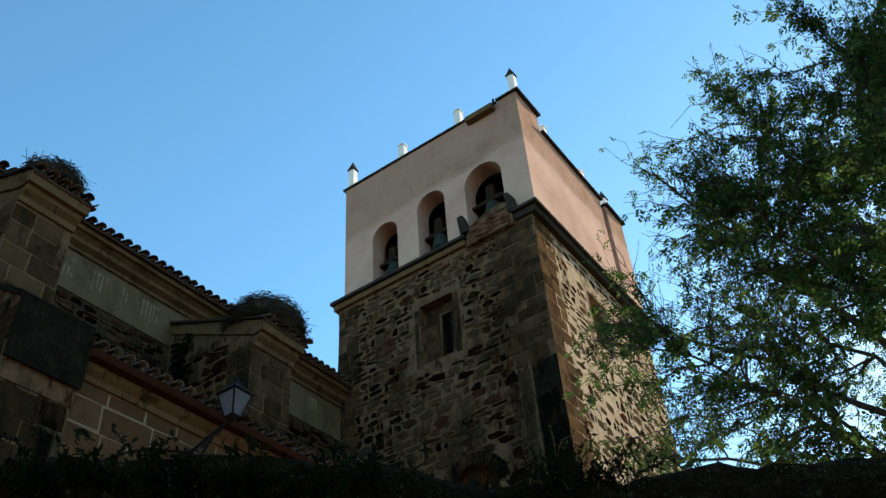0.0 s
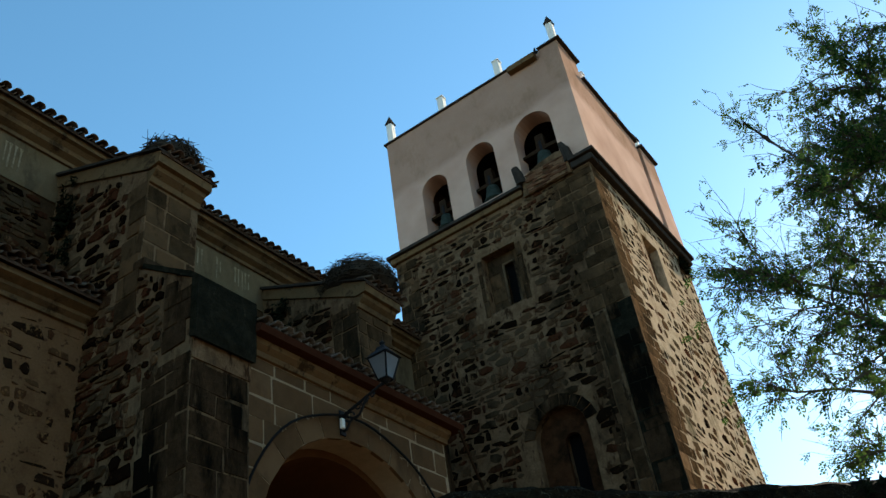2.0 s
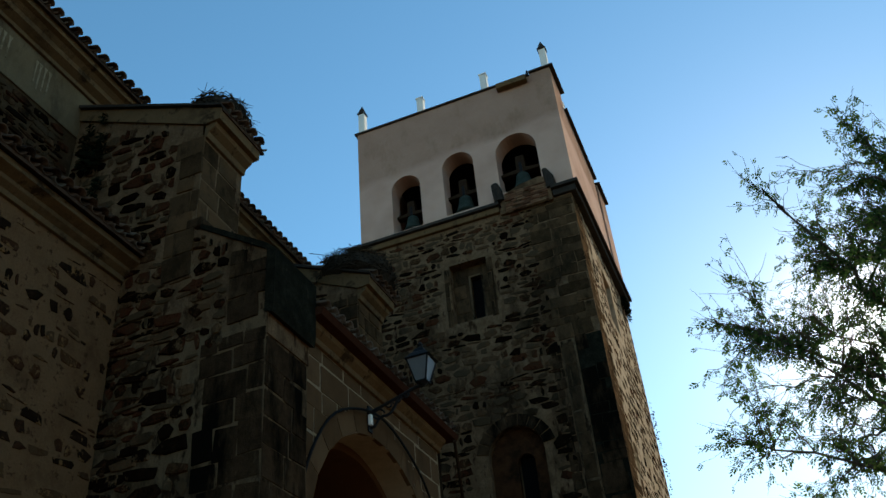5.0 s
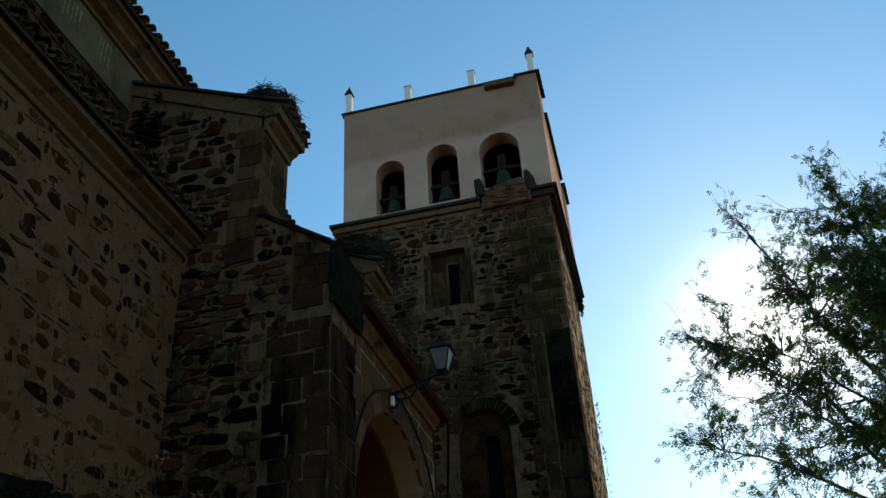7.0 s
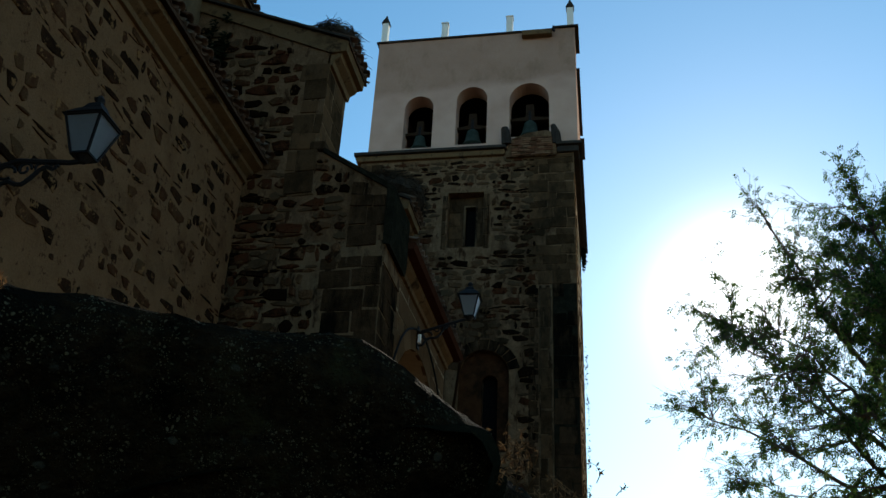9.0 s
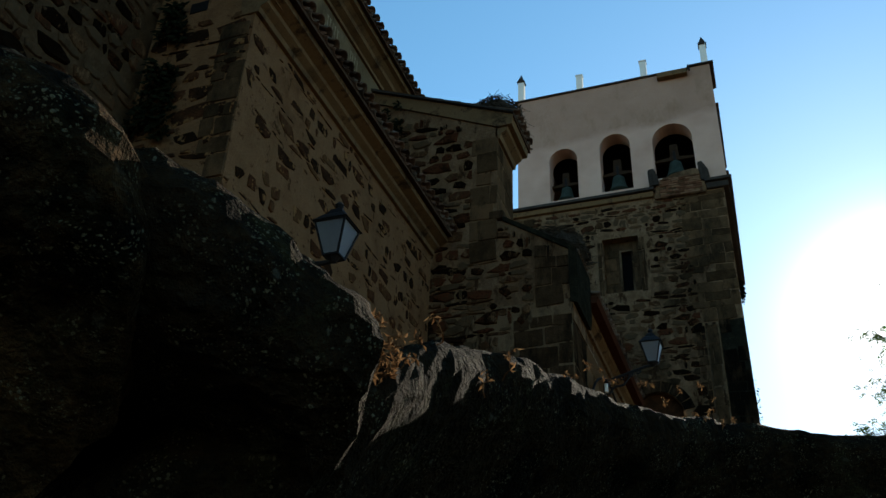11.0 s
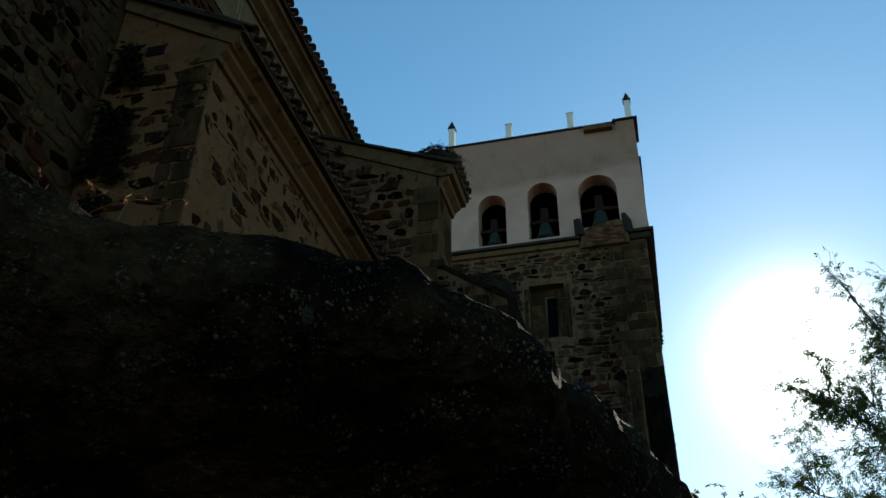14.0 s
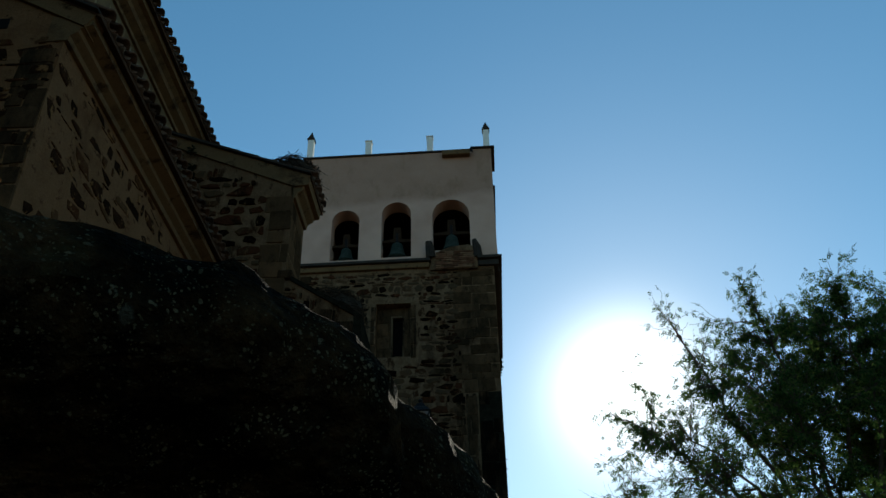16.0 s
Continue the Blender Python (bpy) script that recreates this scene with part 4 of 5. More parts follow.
        tube(br, [(wall_x + reach * along + r * (1 - k * 0.06) * math.cos(k * 0.7), y, cz + r * (1 - k * 0.06) * math.sin(k * 0.7)) for k in range(11)], 0.013, 5)
    part("bracket", br, mat_iron, lamp, "scrolled iron bracket")
    part("wall_plate", block(wall_x, wall_x + 0.025, y - 0.06, y + 0.06, f - 0.25, f + 0.15, 0.006), mat_iron, lamp)
    return lamp


lantern((-7.58, 7.37, 8.62), PX + 0.02, -0.32, "black iron wall lantern on a bracket over the porch arch")
lantern((-9.79, -0.48, 6.76), AX + 0.02, -0.12, "black iron wall lantern on a scrolled bracket by dark stones")

# junction box and cable round the arch
jb = new("junction_box", bpy.data.meshes.new("junction_box"))
bm = block(PX + 0.035, PX + 0.09, 7.3, 7.365, 8.14, 8.3, 0.01)
bm.to_mesh(jb.data)
bm.free()
jb.data.materials.append(mat_white)
tagged(jb, "small white junction box fixed on the porch wall", "junction box")
bm = bmesh.new()
run = [(PX + 0.07, 5.3, 4.5), (PX + 0.07, 5.28, 6.2)] + [(PX + 0.07, ARC[0] - (ARC[1] + 0.36) * math.cos(a), ARC[2] + (ARC[1] + 0.34) * math.sin(a) + 0.015 * math.sin(9 * a)) for a in np.linspace(0.2, 2.75, 26)] + [(PX + 0.07, 10.1, 5.2)]
tube(bm, run, 0.02, 6)
cable = tagged(part("cable", bm, mat_black), "black cable looped round the porch arch", "cable")
bm = bmesh.new()
tube(bm, [(PX + 0.3, 10.2, 8.9), (PX + 0.1, 10.9, 8.4), (PX - 0.3, 12.2, 7.6)], 0.03, 6)
tagged(part("drain_pipe", bm, mat_wood), "thin slanting drain pipe below the porch gutter", "pipe")


# ---- stork nests ----
def nest(c, r, h, seed, label, twigs=700):
    rng = random.Random(seed)
    bm = bmesh.new()
    lathe(bm, c, [(r * 0.75, 0), (r * 0.95, h * 0.3), (r * 0.85, h * 0.7), (r * 0.4, h * 0.95), (0.05, h)], 18)
    for v in bm.verts:
        v.co += Vector((rng.uniform(-1, 1), rng.uniform(-1, 1), rng.uniform(-1, 1))) * 0.05
    for _ in range(twigs):
        a, q = rng.uniform(0, 2 * math.pi), rng.random()
        p = Vector(c) + Vector((math.cos(a) * r * (0.75 + 0.3 * (1 - q)), math.sin(a) * r * (0.75 + 0.3 * (1 - q)), h * q))
        if rng.random() < 0.3:
            rr = r * math.sqrt(rng.random())
            p = Vector(c) + Vector((math.cos(a) * rr, math.sin(a) * rr, h * (1.0 - 0.2 * rr / r)))
        t = a + math.pi / 2 + rng.uniform(-0.9, 0.9)
        d = Vector((math.cos(t), math.sin(t), rng.uniform(-0.35, 0.45))).normalized()
        ln = rng.uniform(0.1, 0.35) * (2.2 if rng.random() < 0.08 else 1)
        bend = Vector((rng.uniform(-1, 1), rng.uniform(-1, 1), rng.uniform(-1, 1))) * 0.04
        w = rng.uniform(0.004, 0.009)
        tube(bm, [p - d * ln / 2, p + bend, p + d * ln / 2], [w, w, w * 0.5], 3)
    tagged(part("stork_nest", bm, mat_twig), label, "nest", "stork nests")


nest((-9.75, 4.95, 12.5), 0.5, 0.42, 1, "ragged stork nest of dry twigs on a buttress roof")
nest((-9.85, 9.95, 12.42), 0.8, 0.62, 2, "large stork nest of dry twigs on a tiled buttress", 1100)


# ---- rock bank beside the path ----
def rock_strip(points, profile, step, label, name="rock_outcrop", rough=1.0, close=(0.0, 0.0), seed=0.0, heave=1.0, chips=1.0, mat=None):
    """A ledge that follows its crest; profile: offset towards the path and height over the crest, from foot to back."""
    pts = [Vector(p) for p in points]
    line = []
    for k, (a, b) in enumerate(zip(pts, pts[1:])):
        p0, p3 = pts[max(k - 1, 0)], pts[min(k + 2, len(pts) - 1)]
        n = max(1, round((b - a).length / step))
        for i in range(n):
            t = i / n
            line.append(0.5 * ((2 * a) + (b - p0) * t + (2 * p0 - 5 * a + 4 * b - p3) * t * t + (3 * a - p0 - 3 * b + p3) * t ** 3))
    line.append(pts[-1])
    prof = []
    for (a, b), (c, d) in zip(profile, profile[1:]):
        n = max(1, round(math.hypot(c - a, d - b) / step))
        prof += [(a + (c - a) * i / n, b + (d - b) * i / n) for i in range(n)]
    prof.append(profile[-1])
    for _ in range(3):
        prof = [prof[0]] + [((p[0] + 2 * q[0] + r[0]) / 4, (p[1] + 2 * q[1] + r[1]) / 4) for p, q, r in zip(prof, prof[1:], prof[2:])] + [prof[-1]]
    length = len(line) - 1
    wide = max(4, round(0.35 / step))
    bm, rows = bmesh.new(), []
    for i, c in enumerate(line):
        d = line[min(i + wide, length)] - line[max(i - wide, 0)]
        out = Vector((d.y, -d.x, 0)).normalized()
        s0, s1 = i * step, (length - i) * step
        k = min(1.0, s0 / close[0] if close[0] else 1.0, s1 / close[1] if close[1] else 1.0)
        shrink = math.sqrt(max(0.0, 1 - (1 - k) ** 2))
        row = []
        for a, b in prof:
            p = c + out * (a * (0.35 + 0.65 * shrink) - 0.2 * (1 - shrink)) + Vector((0, 0, b - 0.06 * (1 - shrink) * (b > -0.5)))
            if close[1]:
                p -= d.normalized() * 0.35 * min(1.0, max(0.0, (-b - 0.08) / 0.4)) * max(0.0, 1 - s1 / 0.5)
            q = p + Vector((seed, seed * 0.7, 0))
            layer = noise.noise(Vector((q.x * 1.1, q.y * 1.1, q.z * 9.0)))
            shift = (noise.noise_vector(q * 1.6) * 0.05 + noise.noise_vector(q * 4.5) * 0.03) * heave + noise.noise_vector(q * 13) * 0.013 + noise.noise_vector(q * 31) * 0.008 + noise.noise_vector(q * 70) * 0.004
            chip = max(0.0, noise.noise(q * 7.0 + Vector((3, 1, 5))) - 0.25) * 0.08
            below = min(1.0, max(0.0, -b - 0.05) * 4)
            p += (shift + out * (layer * 0.03 - chip) * below * chips) * rough
            row.append(bm.verts.new(p))
        rows.append(row)
    for low_row, high_row in zip(rows, rows[1:]):
        for k in range(len(prof) - 1):
            bm.faces.new((low_row[k], high_row[k], high_row[k + 1], low_row[k + 1]))
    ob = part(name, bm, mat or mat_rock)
    return tagged(ob, label, "rock", "rocks along the path")


OVERHANG = [(0.16, -2.3), (0.1, -1.5), (0.05, -0.9), (0.0, -0.55), (-0.08, -0.34), (-0.18, -0.25), (-0.21, -0.175), (-0.1, -0.135), (-0.01, -0.1), (0.03, -0.055), (0.0, 0.012), (-0.08, 0.03), (-0.4, 0.0), (-0.9, -0.1), (-1.5, -0.35), (-2.2, -0.7)]
BLOCK = [(-0.6, -0.08), (-0.2, -0.115), (-0.04, -0.12), (0.015, -0.085), (0.025, -0.04), (0.0, 0.012), (-0.06, 0.02), (-0.3, 0.0), (-0.9, -0.2), (-1.6, -0.6)]
LEDGE = [(-1.1, -2.5), (-0.95, -1.5), (-0.5, -0.75), (-0.25, -0.35), (-0.07, -0.14), (0.01, -0.06), (0.0, 0.0), (-0.08, 0.015), (-0.5, -0.1), (-1.2, -0.3), (-2.2, -0.7)]
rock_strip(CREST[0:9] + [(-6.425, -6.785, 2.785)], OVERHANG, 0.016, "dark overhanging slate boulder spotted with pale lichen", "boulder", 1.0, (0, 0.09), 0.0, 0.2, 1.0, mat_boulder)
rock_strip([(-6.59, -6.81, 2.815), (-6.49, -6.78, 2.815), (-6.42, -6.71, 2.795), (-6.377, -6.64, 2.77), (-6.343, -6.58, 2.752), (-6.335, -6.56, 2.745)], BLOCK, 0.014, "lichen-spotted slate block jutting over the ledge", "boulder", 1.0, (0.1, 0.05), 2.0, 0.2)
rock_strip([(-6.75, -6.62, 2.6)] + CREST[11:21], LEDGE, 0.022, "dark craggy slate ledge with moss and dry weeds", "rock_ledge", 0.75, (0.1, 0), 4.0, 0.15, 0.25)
# this step's shade is in its darker colour
rock_strip([(-5.56, -5.13, 2.93)] + CREST[20:24], LEDGE, 0.022, "mossy slate step darkened for shade, overgrown with dry weeds", "rock_ledge", 0.6, (0, 0.3), 6.0, 0.15, 0.25, mat_moss_shaded)
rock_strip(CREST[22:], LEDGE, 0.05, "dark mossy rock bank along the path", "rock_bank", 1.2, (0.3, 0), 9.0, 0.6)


# ---- weeds ----
def weeds(centre, count, tall, spread, seed, label, mat, curl=0.5, name="dry_weed", along=None, width=0.003, leaf=0.012):
    rng = random.Random(seed)
    bm = bmesh.new()
    for _ in range(count):
        o = Vector(centre)
        if along:
            o = o.lerp(Vector(along), rng.random())
        o += Vector((rng.gauss(0, spread), rng.gauss(0, spread), rng.uniform(-0.03, 0.02)))
        p, d = o, Vector((rng.gauss(0, 0.5), rng.gauss(0, 0.5), 1)).normalized()
        pts = [p.copy()]
        for _ in range(5):
            d = (d + Vector((rng.gauss(0, curl), rng.gauss(0, curl), rng.gauss(-0.1, curl * 0.6)))).normalized()
            p = p + d * tall * rng.uniform(0.12, 0.28)
            pts.append(p.copy())
        tube(bm, pts, [width, width, width * 0.9, width * 0.8, width * 0.7, width * 0.4], 3)
        for q in pts[2:]:
            for _ in range(3):
                a = Vector((rng.gauss(0, 1), rng.gauss(0, 1), rng.gauss(0, 1))).normalized()
                b = a.orthogonal().normalized()
                s = leaf * rng.uniform(0.5, 1.5)
                f = [bm.verts.new(q + v) for v in (Vector((0, 0, 0)), a * s + b * s * 0.4, a * s * 2 + a.cross(b) * s * 0.5, a * s - b * s * 0.4)]
                bm.faces.new(f)
    return tagged(part(name, bm, mat), label, "weed", "weeds on the rocks", kind="stuff")


weeds((-6.395, -6.5, 2.75), 90, 0.022, 0.02, 1, "curled dry brown weed in a rock cleft", mat_weed, 0.9, leaf=0.0045, width=0.001)
weeds((-6.37, -6.3, 2.81), 7, 0.05, 0.03, 2, "small dry weed on the rock ledge", mat_weed, 0.7, leaf=0.004, width=0.001)
weeds((-6.79, -7.09, 2.835), 4, 0.13, 0.03, 3, "pale dry stems on the boulder's edge", mat_weed, 0.4, leaf=0.003, width=0.0008)
weeds((-5.57, -4.95, 2.93), 30, 0.06, 0.03, 4, "tall dry brown weeds beside the rock", mat_weed, 0.45, along=(-5.62, -4.5, 3.06), leaf=0.004, width=0.001)
weeds((-5.55, -4.75, 2.8), 40, 0.05, 0.05, 15, "dry tangled weeds hanging on the rock face", mat_weed, 0.6, along=(-5.5, -4.2, 2.9), leaf=0.003, width=0.0008)
weeds((-5.6, -4.3, 3.08), 40, 0.06, 0.08, 5, "dry tangled weeds on the rock bank", mat_weed, 0.5, along=(-5.5, -3.6, 3.1), leaf=0.005, width=0.0013)
weeds((-6.32, -5.95, 2.955), 24, 0.016, 0.02, 6, "fine moss tips along the rock edge", mat_weed, 0.5, along=(-6.07, -5.38, 3.045), leaf=0.003, width=0.0007)
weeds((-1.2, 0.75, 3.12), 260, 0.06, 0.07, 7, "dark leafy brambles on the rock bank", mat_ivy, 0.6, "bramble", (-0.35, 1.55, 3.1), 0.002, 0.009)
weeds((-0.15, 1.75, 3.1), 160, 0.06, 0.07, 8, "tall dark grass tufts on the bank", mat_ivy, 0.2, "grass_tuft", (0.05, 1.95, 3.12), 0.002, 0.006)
weeds((-0.15, 1.75, 3.1), 24, 0.07, 0.07, 9, "thin dry stalks among dark grass", mat_weed, 0.2, "dry_stalks", (0.05, 1.95, 3.12), 0.0012, 0.003)


def creeper(o, u, v, n, wide, tall, count, seed, parent, size=0.05):
    """Dark creeper clinging to a wall in an uneven patch."""
    rng = random.Random(seed)
    o, u, v, n = Vector(o), Vector(u), Vector(v), Vector(n)
    bm = bmesh.new()
    for _ in range(count):
        a, b = rng.random(), rng.random()
        if noise.noise(Vector((a * wide * 2.2 + seed, b * tall * 2.2, 0))) < -0.1:
            continue
        p = o + u * wide * (a - 0.5) * (1 - 0.5 * b) + v * tall * b + n * rng.uniform(0.0, 0.09)
        d = (u * rng.gauss(0, 1) - v * abs(rng.gauss(0, 1)) + n * rng.gauss(0.4, 0.4)).normalized()
        e = d.cross(n).normalized()
        s = size * rng.uniform(0.5, 1.3)
        bm.faces.new([bm.verts.new(p + w) for w in (Vector((0, 0, 0)), d * s + e * s * 0.5, d * s * 1.9 + n * s * 0.3, d * s - e * s * 0.5)])
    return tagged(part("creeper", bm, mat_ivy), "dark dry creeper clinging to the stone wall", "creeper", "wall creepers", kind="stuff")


creeper((-11.6, 4.4, 11.2), X, Z, -Y, 0.55, 1.9, 1500, 1, b1)
creeper((-11.75, AY0 - 0.02, 7.2), X, Z, -Y, 0.6, 3.1, 2200, 2, aisle)
creeper((-11.5, 9.37, 10.6), X, Z, -Y, 0.8, 2.3, 1500, 3, b2)
creeper((-12.0, TY0 - 0.03, 7.5), X, Z, -Y, 0.9, 5.0, 3000, 4, tower)
creeper((TX1 + 0.02, 20.6, 16.3), Y, Z, X, 1.0, 0.8, 500, 5, tower, 0.07)
creeper((TX1 + 0.02, 21.0, 8.5), Y, Z, X, 0.5, 5.0, 300, 6, tower, 0.05)


# ---- tree ----
def tree(base, heart, reach, limb_tips, branches, seed, label):
    """A locust tree: limbs fan out from a low fork, branches fill a dome (heart, reach), each ends in drooping sprays of leaflets."""
    rng = random.Random(seed)
    t = thing("tree", label, "tree", base)
    base, heart = Vector(base), Vector(heart)
    fork = base + Vector((-0.25, -0.1, 2.3))
    wood, leaves_v, leaves_f = bmesh.new(), [], []
    tube(wood, [base + Vector((0, 0, -0.2)), base + Vector((0.05, 0, 0.6)), base + Vector((-0.1, -0.05, 1.5)), fork], [0.42, 0.31, 0.27, 0.25], 10)
    part("trunk", wood, mat_bark, t, smooth=True)

    def arm(a, b, lift, n, wander=0.025):
        mid = (a + b) / 2 + Vector((rng.gauss(0, 0.08), rng.gauss(0, 0.08), lift)) * (b - a).length * 0.5
        return [a * (1 - s) ** 2 + mid * 2 * s * (1 - s) + b * s * s + Vector((rng.gauss(0, 1), rng.gauss(0, 1), rng.gauss(0, 1))) * wander * (b - a).length * (0 < s < 1) for s in [k / n for k in range(n + 1)]]

    def leaf(p, d, s):
        """A pinnate leaf: pairs of leaflets along a drooping stalk."""
        d = (d * 0.5 + Vector((rng.gauss(0, 0.45), rng.gauss(0, 0.45), rng.gauss(-0.75, 0.4)))).normalized()
        across = d.cross(Vector((rng.gauss(0, 1), rng.gauss(0, 1), 0.3))).normalized()
        up = across.cross(d)
        for k in range(4):
            q = p + d * s * (0.2 + 0.24 * k)
            for sg in ((-1, 1) if k < 3 else (0,)):
                a = (across * sg * 0.8 + d * (0.7 if sg else 1) + up * rng.gauss(-0.1, 0.3)).normalized()
                b = a.cross(up).normalized()
                w = s * rng.uniform(0.34, 0.48)
                at = len(leaves_v)
                leaves_v.extend([q[:], (q + a * w * 0.5 + b * w * 0.25)[:], (q + a * w)[:], (q + a * w * 0.5 - b * w * 0.25)[:]])
                leaves_f.append((at, at + 1, at + 2, at + 3))

    limbs = []
    for tip in limb_tips:
        tip = Vector(tip)
        path = arm(fork + Vector((0, 0, -rng.uniform(0, 0.6))), tip, 0.12, 12, 0.012)
        bm = bmesh.new()
        r0 = 0.025 + 0.0075 * (tip - fork).length
        tube(bm, path, [r0 * (1 - 0.85 * k / 12) for k in range(13)], 7)
        limbs.append((path, bm, r0))
    ends = [Vector(tip) + (Vector(tip) - heart) * rng.uniform(0.0, 0.06) for tip in limb_tips for _ in range(2)]
    while len(ends) < branches:
        d = Vector((rng.gauss(0, 1), rng.gauss(0, 1), rng.gauss(0.25, 1))).normalized()
        f = rng.uniform(0.3, 1.0) ** 0.55
        lump = 1 + 0.1 * noise.noise(d * 2.6 + Vector((seed, 0, 0)))
        ends.append(heart + Vector((d.x * reach[0], d.y * reach[1], d.z * reach[2])) * f * lump)
    for end in ends:
        if end.z < 5.2 or (end.x < -3.1 and end.z < 7.8):
            continue
        best = None
        for path, bm, r0 in limbs:
            for i in range(3, 12):
                cost = (end - path[i]).length + 0.35 * (path[i] - heart).length * ((path[i] - heart).length > (end - heart).length)
                ahead = (path[i + 1] - path[i]).normalized().dot((end - path[i]).normalized())
                cost *= 1.6 - 0.6 * ahead
                if best is None or cost < best[0]:
                    best = (cost, path[i], bm, r0 * (1 - 0.85 * i / 12))
        _, root, bm, thick = best
        way = arm(root, end, 0.1, 7, 0.022)
        span = (end - root).length
        r = min(thick * 0.7, 0.012 + 0.011 * span)
        tube(bm, way, [r * (1 - 0.88 * k / 7) + 0.002 for k in range(8)], 5)
        full = 0.2 + 0.42 * min(1.0, max(0.0, (end.x + 1.4) / 3.0))
        for j in range(2, 8):
            for _ in range(rng.choice((2, 2, 3))):
                ahead = (way[j] - way[j - 1]).normalized()
                e = (ahead * 0.9 + (way[j] - heart).normalized() * 0.3 + Vector((rng.gauss(0, 0.55), rng.gauss(0, 0.55), rng.gauss(0.0, 0.5)))).normalized()
                o = way[j - 1].lerp(way[j], rng.random())
                twig = arm(o, o + e * rng.uniform(0.3, 0.95), rng.uniform(-0.25, 0.15), 4, 0.04)
                tube(bm, twig, [0.007, 0.006, 0.005, 0.004, 0.003], 3)
                for q0, q1 in zip(twig, twig[1:]):
                    for _ in range(3):
                        if rng.random() < full:
                            leaf(q0.lerp(q1, rng.random()), e, rng.uniform(0.11, 0.2))
    for path, bm, r0 in limbs:
        part("limb", bm, mat_bark, t)
    me = bpy.data.meshes.new("crown")
    me.from_pydata(leaves_v, [], leaves_f)
    place("crown", me, mat_leaf, t, "fine green pinnate leaflets in loose drooping sprays", m=Matrix.Identity(4))
    return t


tree((2.4, 12.4, TERRACE_Z - 0.1), (1.6, 11.8, 8.2), (5.35, 4.5, 5.0),
     [(-3.5, 12.8, 8.8), (-3.2, 11.4, 10.4), (-1.9, 11.1, 12.8), (-2.3, 10.4, 9.3), (-0.2, 10.1, 12.6), (1.2, 9.0, 11.9), (1.7, 11.5, 13.1), (-1.6, 13.6, 11.2), (3.4, 10.4, 12.6), (-0.6, 8.6, 9.6),
      (-2.5, 12.9, 7.2), (5.6, 12.0, 11.0), (3.2, 8.3, 10.0), (3.4, 13.8, 12.2), (-1.2, 9.2, 7.4), (6.2, 10.4, 8.6), (1.4, 8.0, 7.8), (0.2, 13.4, 12.9)],
     640, 5, "spreading locust tree with sparse pinnate leaves and bare twigs")


# ---- stones of the walls ----
masonry(front, STONES, mat_rubble_rest, (0, TY0, 0), X, Z, -Y, (-11.7, -7.0), (7.0, 16.9), (0.29, 0.175), 0.96, 0.02, 21,
        [(-9.65, -8.32, 13.85, 15.95), (-9.15, -7.55, 8.0, 11.1)], gap=0.014, jitter=0.95)
masonry(front, BLOCKS, mat_ashlar_rest, (0, TY0, 0), X, Z, -Y, (-7.2, TX1), (12.8, 16.9), (0.6, 0.3), 0.96, 0.018, 22, (), 120, "ashlar_block", 0.01, 0.55, "ashlar_fill")
masonry(front, WORN, mat_ashlar_worn, (0, TY0, 0), X, Z, -Y, (-6.56, TX1), (6.5, 12.8), (0.5, 0.31), 0.97, 0.018, 33, (), 60, "ashlar_block", 0.01, 0.5, "ashlar_fill")
masonry(front, WORN, mat_ashlar_worn, (0, TY0, 0), X, Z, -Y, (-7.2, -6.94), (6.5, 12.8), (0.26, 0.2), 0.9, 0.018, 34, (), 60, "ashlar_block", 0.01, 0.5, "ashlar_fill")
masonry(front, BLOCKS, mat_ashlar_rest, (0, TY0, 0), X, Z, -Y, (TX0, -11.5), (10.0, 16.9), (0.45, 0.27), 0.95, 0.022, 23, (), 80, "ashlar_block", 0.02, 0.35, "ashlar_fill")
masonry(front, BLOCKS, mat_ashlar_rest, (0, TY0, 0), X, Z, -Y, (-9.65, -9.5), (13.95, 15.8), (0.15, 0.45), 1, 0.03, 24, (), 20, "window_jamb", 0.01, 0.1)
masonry(front, BLOCKS, mat_ashlar_rest, (0, TY0, 0), X, Z, -Y, (-8.47, -8.3), (13.95, 15.8), (0.17, 0.45), 1, 0.03, 25, (), 20, "window_jamb", 0.01, 0.1)
masonry(side, STONES, mat_rubble_rest, (TX1, 0, 0), Y, Z, X, (15.7, TY1), (7.0, 16.9), (0.33, 0.2), 0.82, 0.007, 26, [(17.2, 18.5, 14.3, 16.15)], gap=0.05, jitter=0.9)
masonry(side, BLOCKS, mat_ashlar_rest, (TX1, 0, 0), Y, Z, X, (TY0 + 0.01, 15.75), (6.5, 16.9), (0.5, 0.31), 0.98, 0.005, 27, (), 80, "ashlar_block", 0.025, 0.3, "ashlar_fill")
masonry(strip, BLOCKS, mat_joint, (0, TY0 - 0.05, 0), X, Z, -Y, (-6.9, -6.6), (6.0, 12.7), (0.3, 0.55), 1, 0.012, 28, (), 20, "strip_stone", 0.015, 0.2)
masonry(patch, BRICKS, mat_brick, (0, TY0 - 0.1, 0), X, Z, -Y, (-7.7, -6.5), (W - 0.28, 17.5), (0.24, 0.065), 0.9, 0.03, 29, (), 140, "brick", 0.012, 0.4)
masonry(panel, BRICKS, mat_brick, (TX1 - 0.25, 0, 0), Y, Z, X, (17.3, 18.4), (14.4, 16.05), (0.26, 0.07), 1, 0.01, 30, (), 110, "brick", 0.012, 0.1)
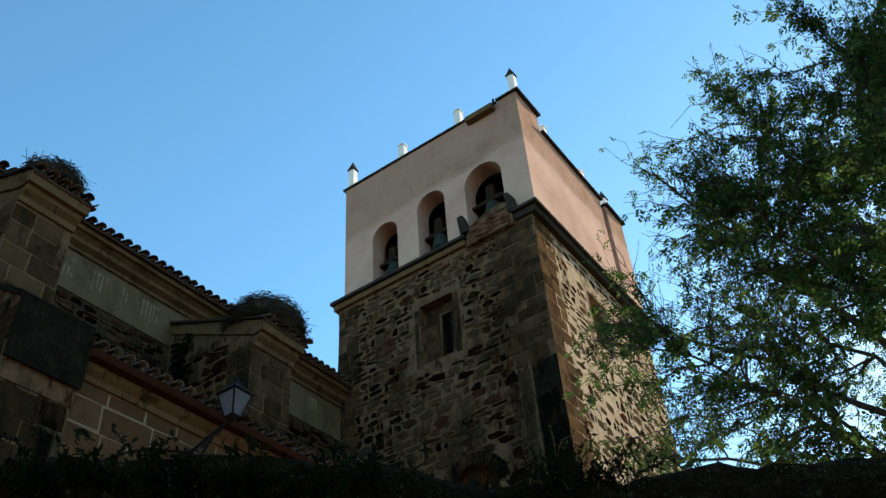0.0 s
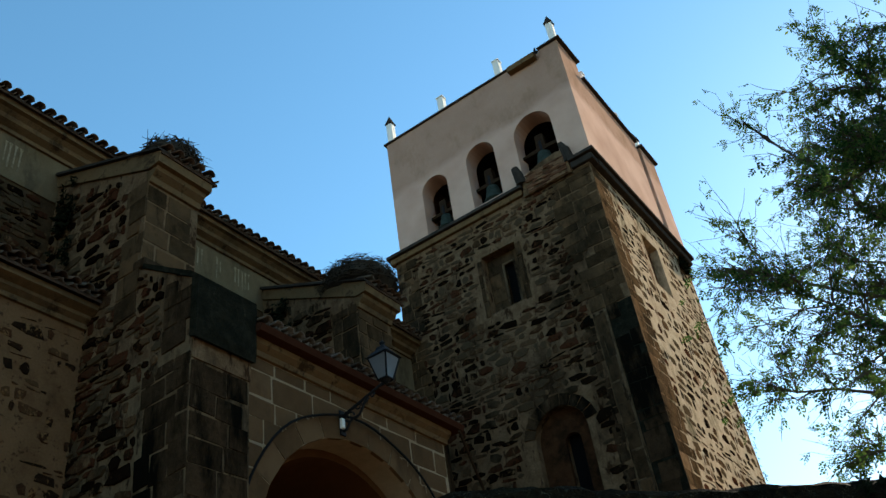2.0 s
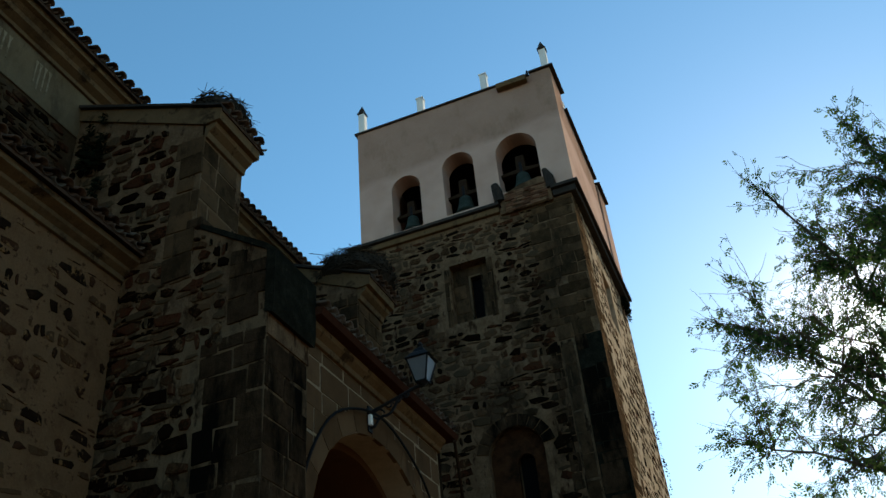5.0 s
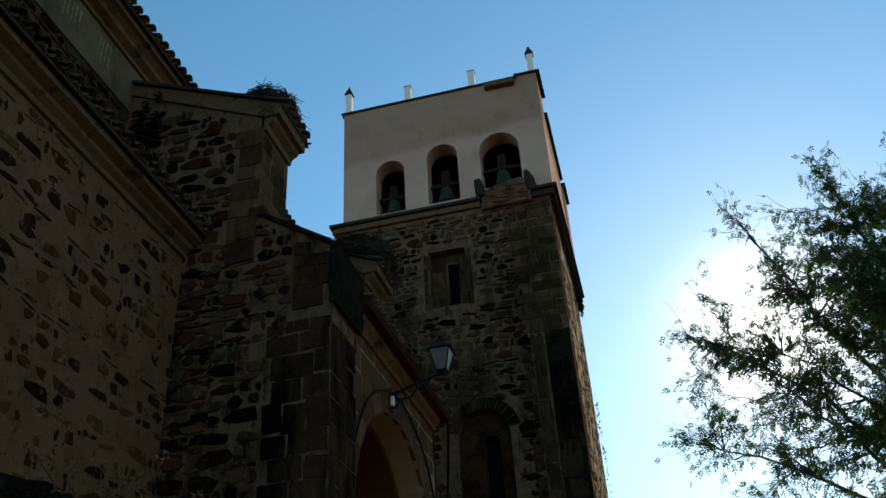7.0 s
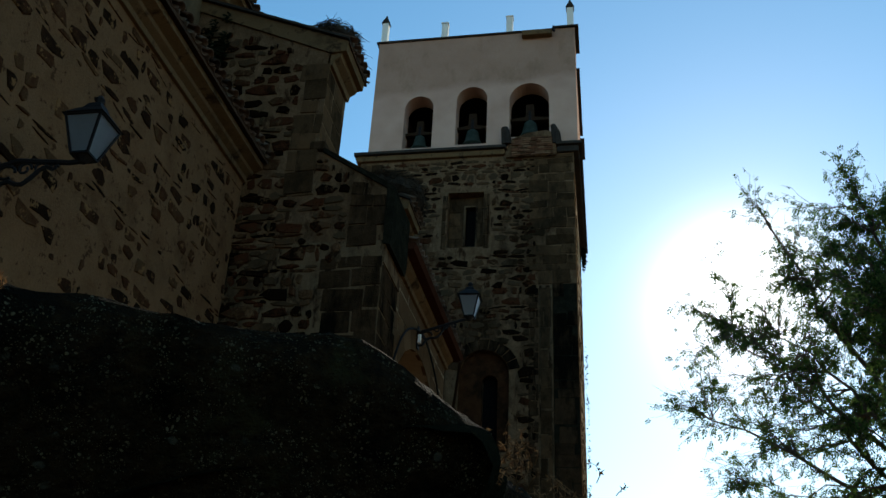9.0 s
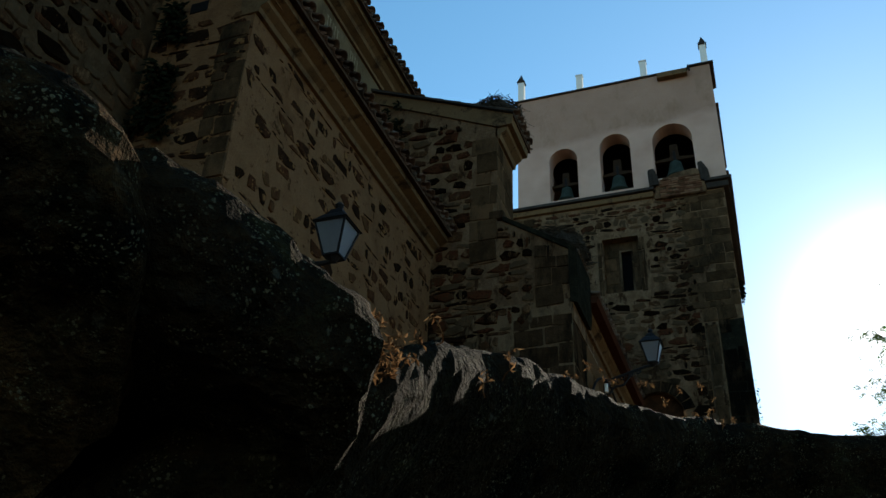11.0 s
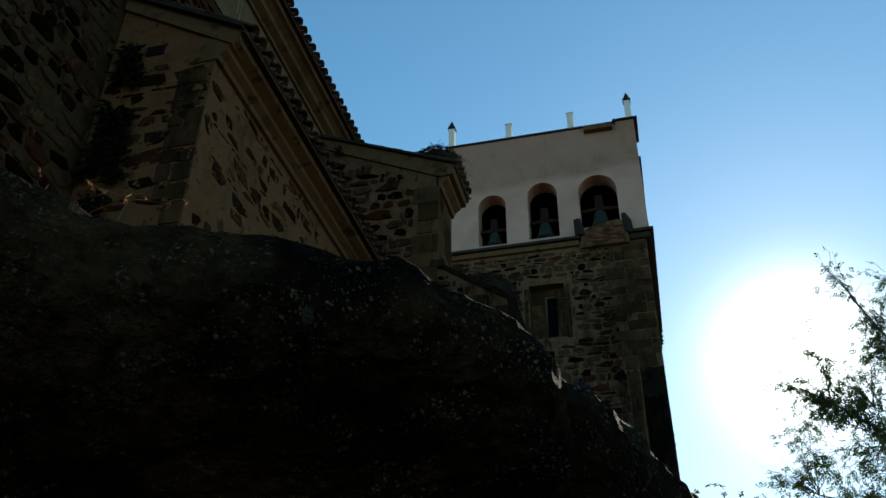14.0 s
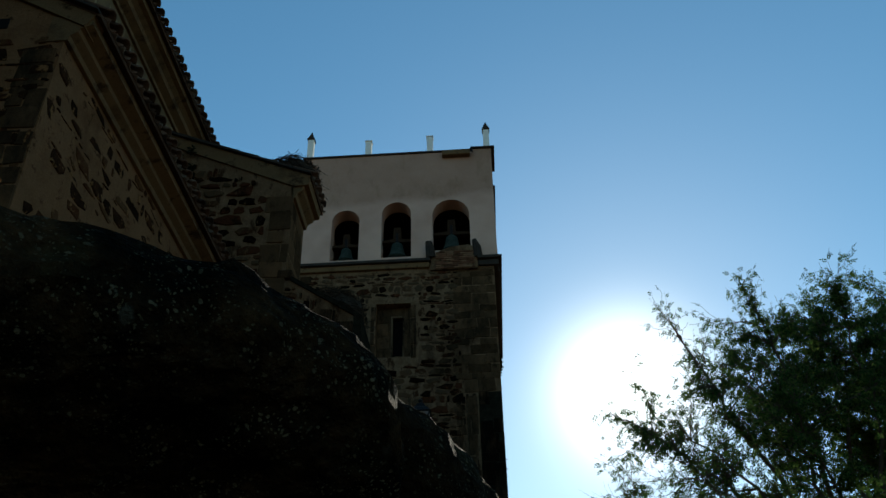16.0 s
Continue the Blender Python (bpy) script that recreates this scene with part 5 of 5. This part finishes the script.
masonry(win, BLOCKS, mat_ashlar_rest, (0, TY0 + 0.28, 0), X, Z, -Y, (-9.5, -9.07), (14.0, 15.78), (0.43, 0.45), 1, 0.012, 31, (), 10, "reveal_stone", 0.012, 0.1)
masonry(win, BLOCKS, mat_ashlar_rest, (0, TY0 + 0.28, 0), X, Z, -Y, (-8.68, -8.47), (14.0, 15.78), (0.21, 0.45), 1, 0.012, 32, (), 10, "reveal_stone", 0.012, 0.1)
# ring of stones over the blocked arch
for k in range(9):
    a0, a1 = math.pi * (k + 0.5) / 10 + 0.02, math.pi * (k + 1.5) / 10 - 0.02
    bm = prism([(-8.35 + r * math.cos(a), 10.3 + r * math.sin(a)) for a, r in ((a0, 0.67), (a1, 0.67), (a1, 0.95), (a0, 0.95))], "y", TY0 - 0.03, TY0 + 0.1)
    part("arch_stone", bm, mat_ashlar_worn, front)

masonry(nave_wall, STONES, mat_rubble_rest, (NX, 0, 0), Y, Z, X, (-8.5, 14.7), (4.6, 12.86), (0.27, 0.15), 0.98, 0.03, 41, [(AY0 + 0.1, AY1, 4.0, 10.9), (4.43, 5.42, 2, 13.5), (5.42, 9.4, 4, 9.6), (9.4, 10.45, 2, 13.5), (10.45, 14.7, 4, 7)], gap=0.01, jitter=0.8)
masonry(aisle_wall, FLAT, mat_dark_rest, (AX, 0, 0), Y, Z, X, (AY0, AY1), (4.0, 9.62), (0.25, 0.135), 0.45, 0.014, 42, gap=0.045, jitter=1.0, most=300)
masonry(aisle_wall, FLAT, mat_dark_rest, (0, AY0, 0), X, Z, -Y, (NX + 0.05, AX), (4.6, 9.75), (0.34, 0.17), 0.75, 0.016, 43, gap=0.035, jitter=1.0, most=120)
masonry(aisle_wall, BLOCKS, mat_ashlar_rest, (0, AY0, 0), X, Z, -Y, (AX - 0.42, AX), (4.0, 9.6), (0.42, 0.26), 0.95, 0.022, 44, (), 30, "quoin", 0.02, 0.5)

masonry(b1_top, STONES, mat_rubble_rest, (0, 4.43, 0), X, Z, -Y, (NX + 0.05, -10.0), (6.6, 12.95), (0.36, 0.17), 0.95, 0.03, 51, gap=0.018, jitter=0.8, inside=lambda a, b, w, h: b + h < 13.1 - (a + w - NX) * 0.445)
masonry(b1_top, BLOCKS, mat_ashlar_rest, (0, 4.43, 0), X, Z, -Y, (-10.05, -9.56), (9.4, 11.98), (0.44, 0.31), 1, 0.02, 52, (), 30, "quoin", 0.012, 0.5)
masonry(b1_top, BLOCKS, mat_ashlar_rest, (-9.57, 0, 0), Y, Z, X, (4.43, 5.42), (10.34, 11.86), (0.5, 0.36), 1, 0.008, 53, (), 30, "ashlar_block", 0.026, 0.2)
masonry(b1_shaft, WORN, mat_ashlar_worn, (-8.38, 0, 0), Y, Z, X, (4.43, 5.4), (3.2, 8.2), (0.58, 0.35), 1, 0.012, 54, (), 60, "ashlar_block", 0.014, 0.3)
masonry(b1_shaft, WORN, mat_ashlar_worn, (0, 4.43, 0), X, Z, -Y, (-9.3, -8.38), (3.2, 8.3), (0.5, 0.34), 1, 0.012, 55, (), 60, "ashlar_block", 0.014, 0.45)
masonry(b1_shaft, STONES, mat_rubble_rest, (0, 4.43, 0), X, Z, -Y, (-10.68, -9.3), (3.2, 9.4), (0.3, 0.15), 0.9, 0.03, 56, most=200, gap=0.02, jitter=0.9)

masonry(b2_top, STONES, mat_rubble_rest, (0, 9.4, 0), X, Z, -Y, (NX + 0.05, -10.2), (8.5, 12.9), (0.36, 0.17), 0.95, 0.03, 61, gap=0.018, jitter=0.8, inside=lambda a, b, w, h: b + h < 13.05 - (a + w - NX) * 0.445, most=120)
masonry(b2_top, BLOCKS, mat_ashlar_rest, (0, 9.4, 0), X, Z, -Y, (-10.2, -9.56), (8.8, 11.9), (0.5, 0.36), 1, 0.02, 62, (), 30, "ashlar_block", 0.02, 0.3)
masonry(b2_top, BLOCKS, mat_ashlar_rest, (-9.57, 0, 0), Y, Z, X, (9.4, 10.45), (8.8, 11.8), (0.5, 0.36), 1, 0.018, 63, (), 40, "ashlar_block", 0.025, 0.2)
masonry(porch_wall, PORCH, mat_porch, (PX, 0, 0), Y, Z, X, (5.43, 10.1), (3.0, 8.72), (0.7, 0.36), 1, 0.007, 71, (), 200, "ashlar_block", 0.022, 0.25, inside=clear_of_arch)
masonry(b1_shaft, WORN, mat_ashlar_worn, (0, 4.43, 0), X, Z, -Y, (-8.95, -8.4), (8.3, 10.0), (0.42, 0.26), 0.95, 0.025, 57, (), 40, "ashlar_block", 0.012, 0.6, inside=lambda a, b, w, h: b + h < 10.0 - (a + w + 9.45) * 0.6)
masonry(b1_shaft, STONES, mat_rubble_rest, (0, 4.43, 0), X, Z, -Y, (-9.56, -8.95), (8.2, 10.0), (0.3, 0.17), 0.9, 0.03, 58, inside=lambda a, b, w, h: b + h < 10.05 - (a + w + 9.45) * 0.66)
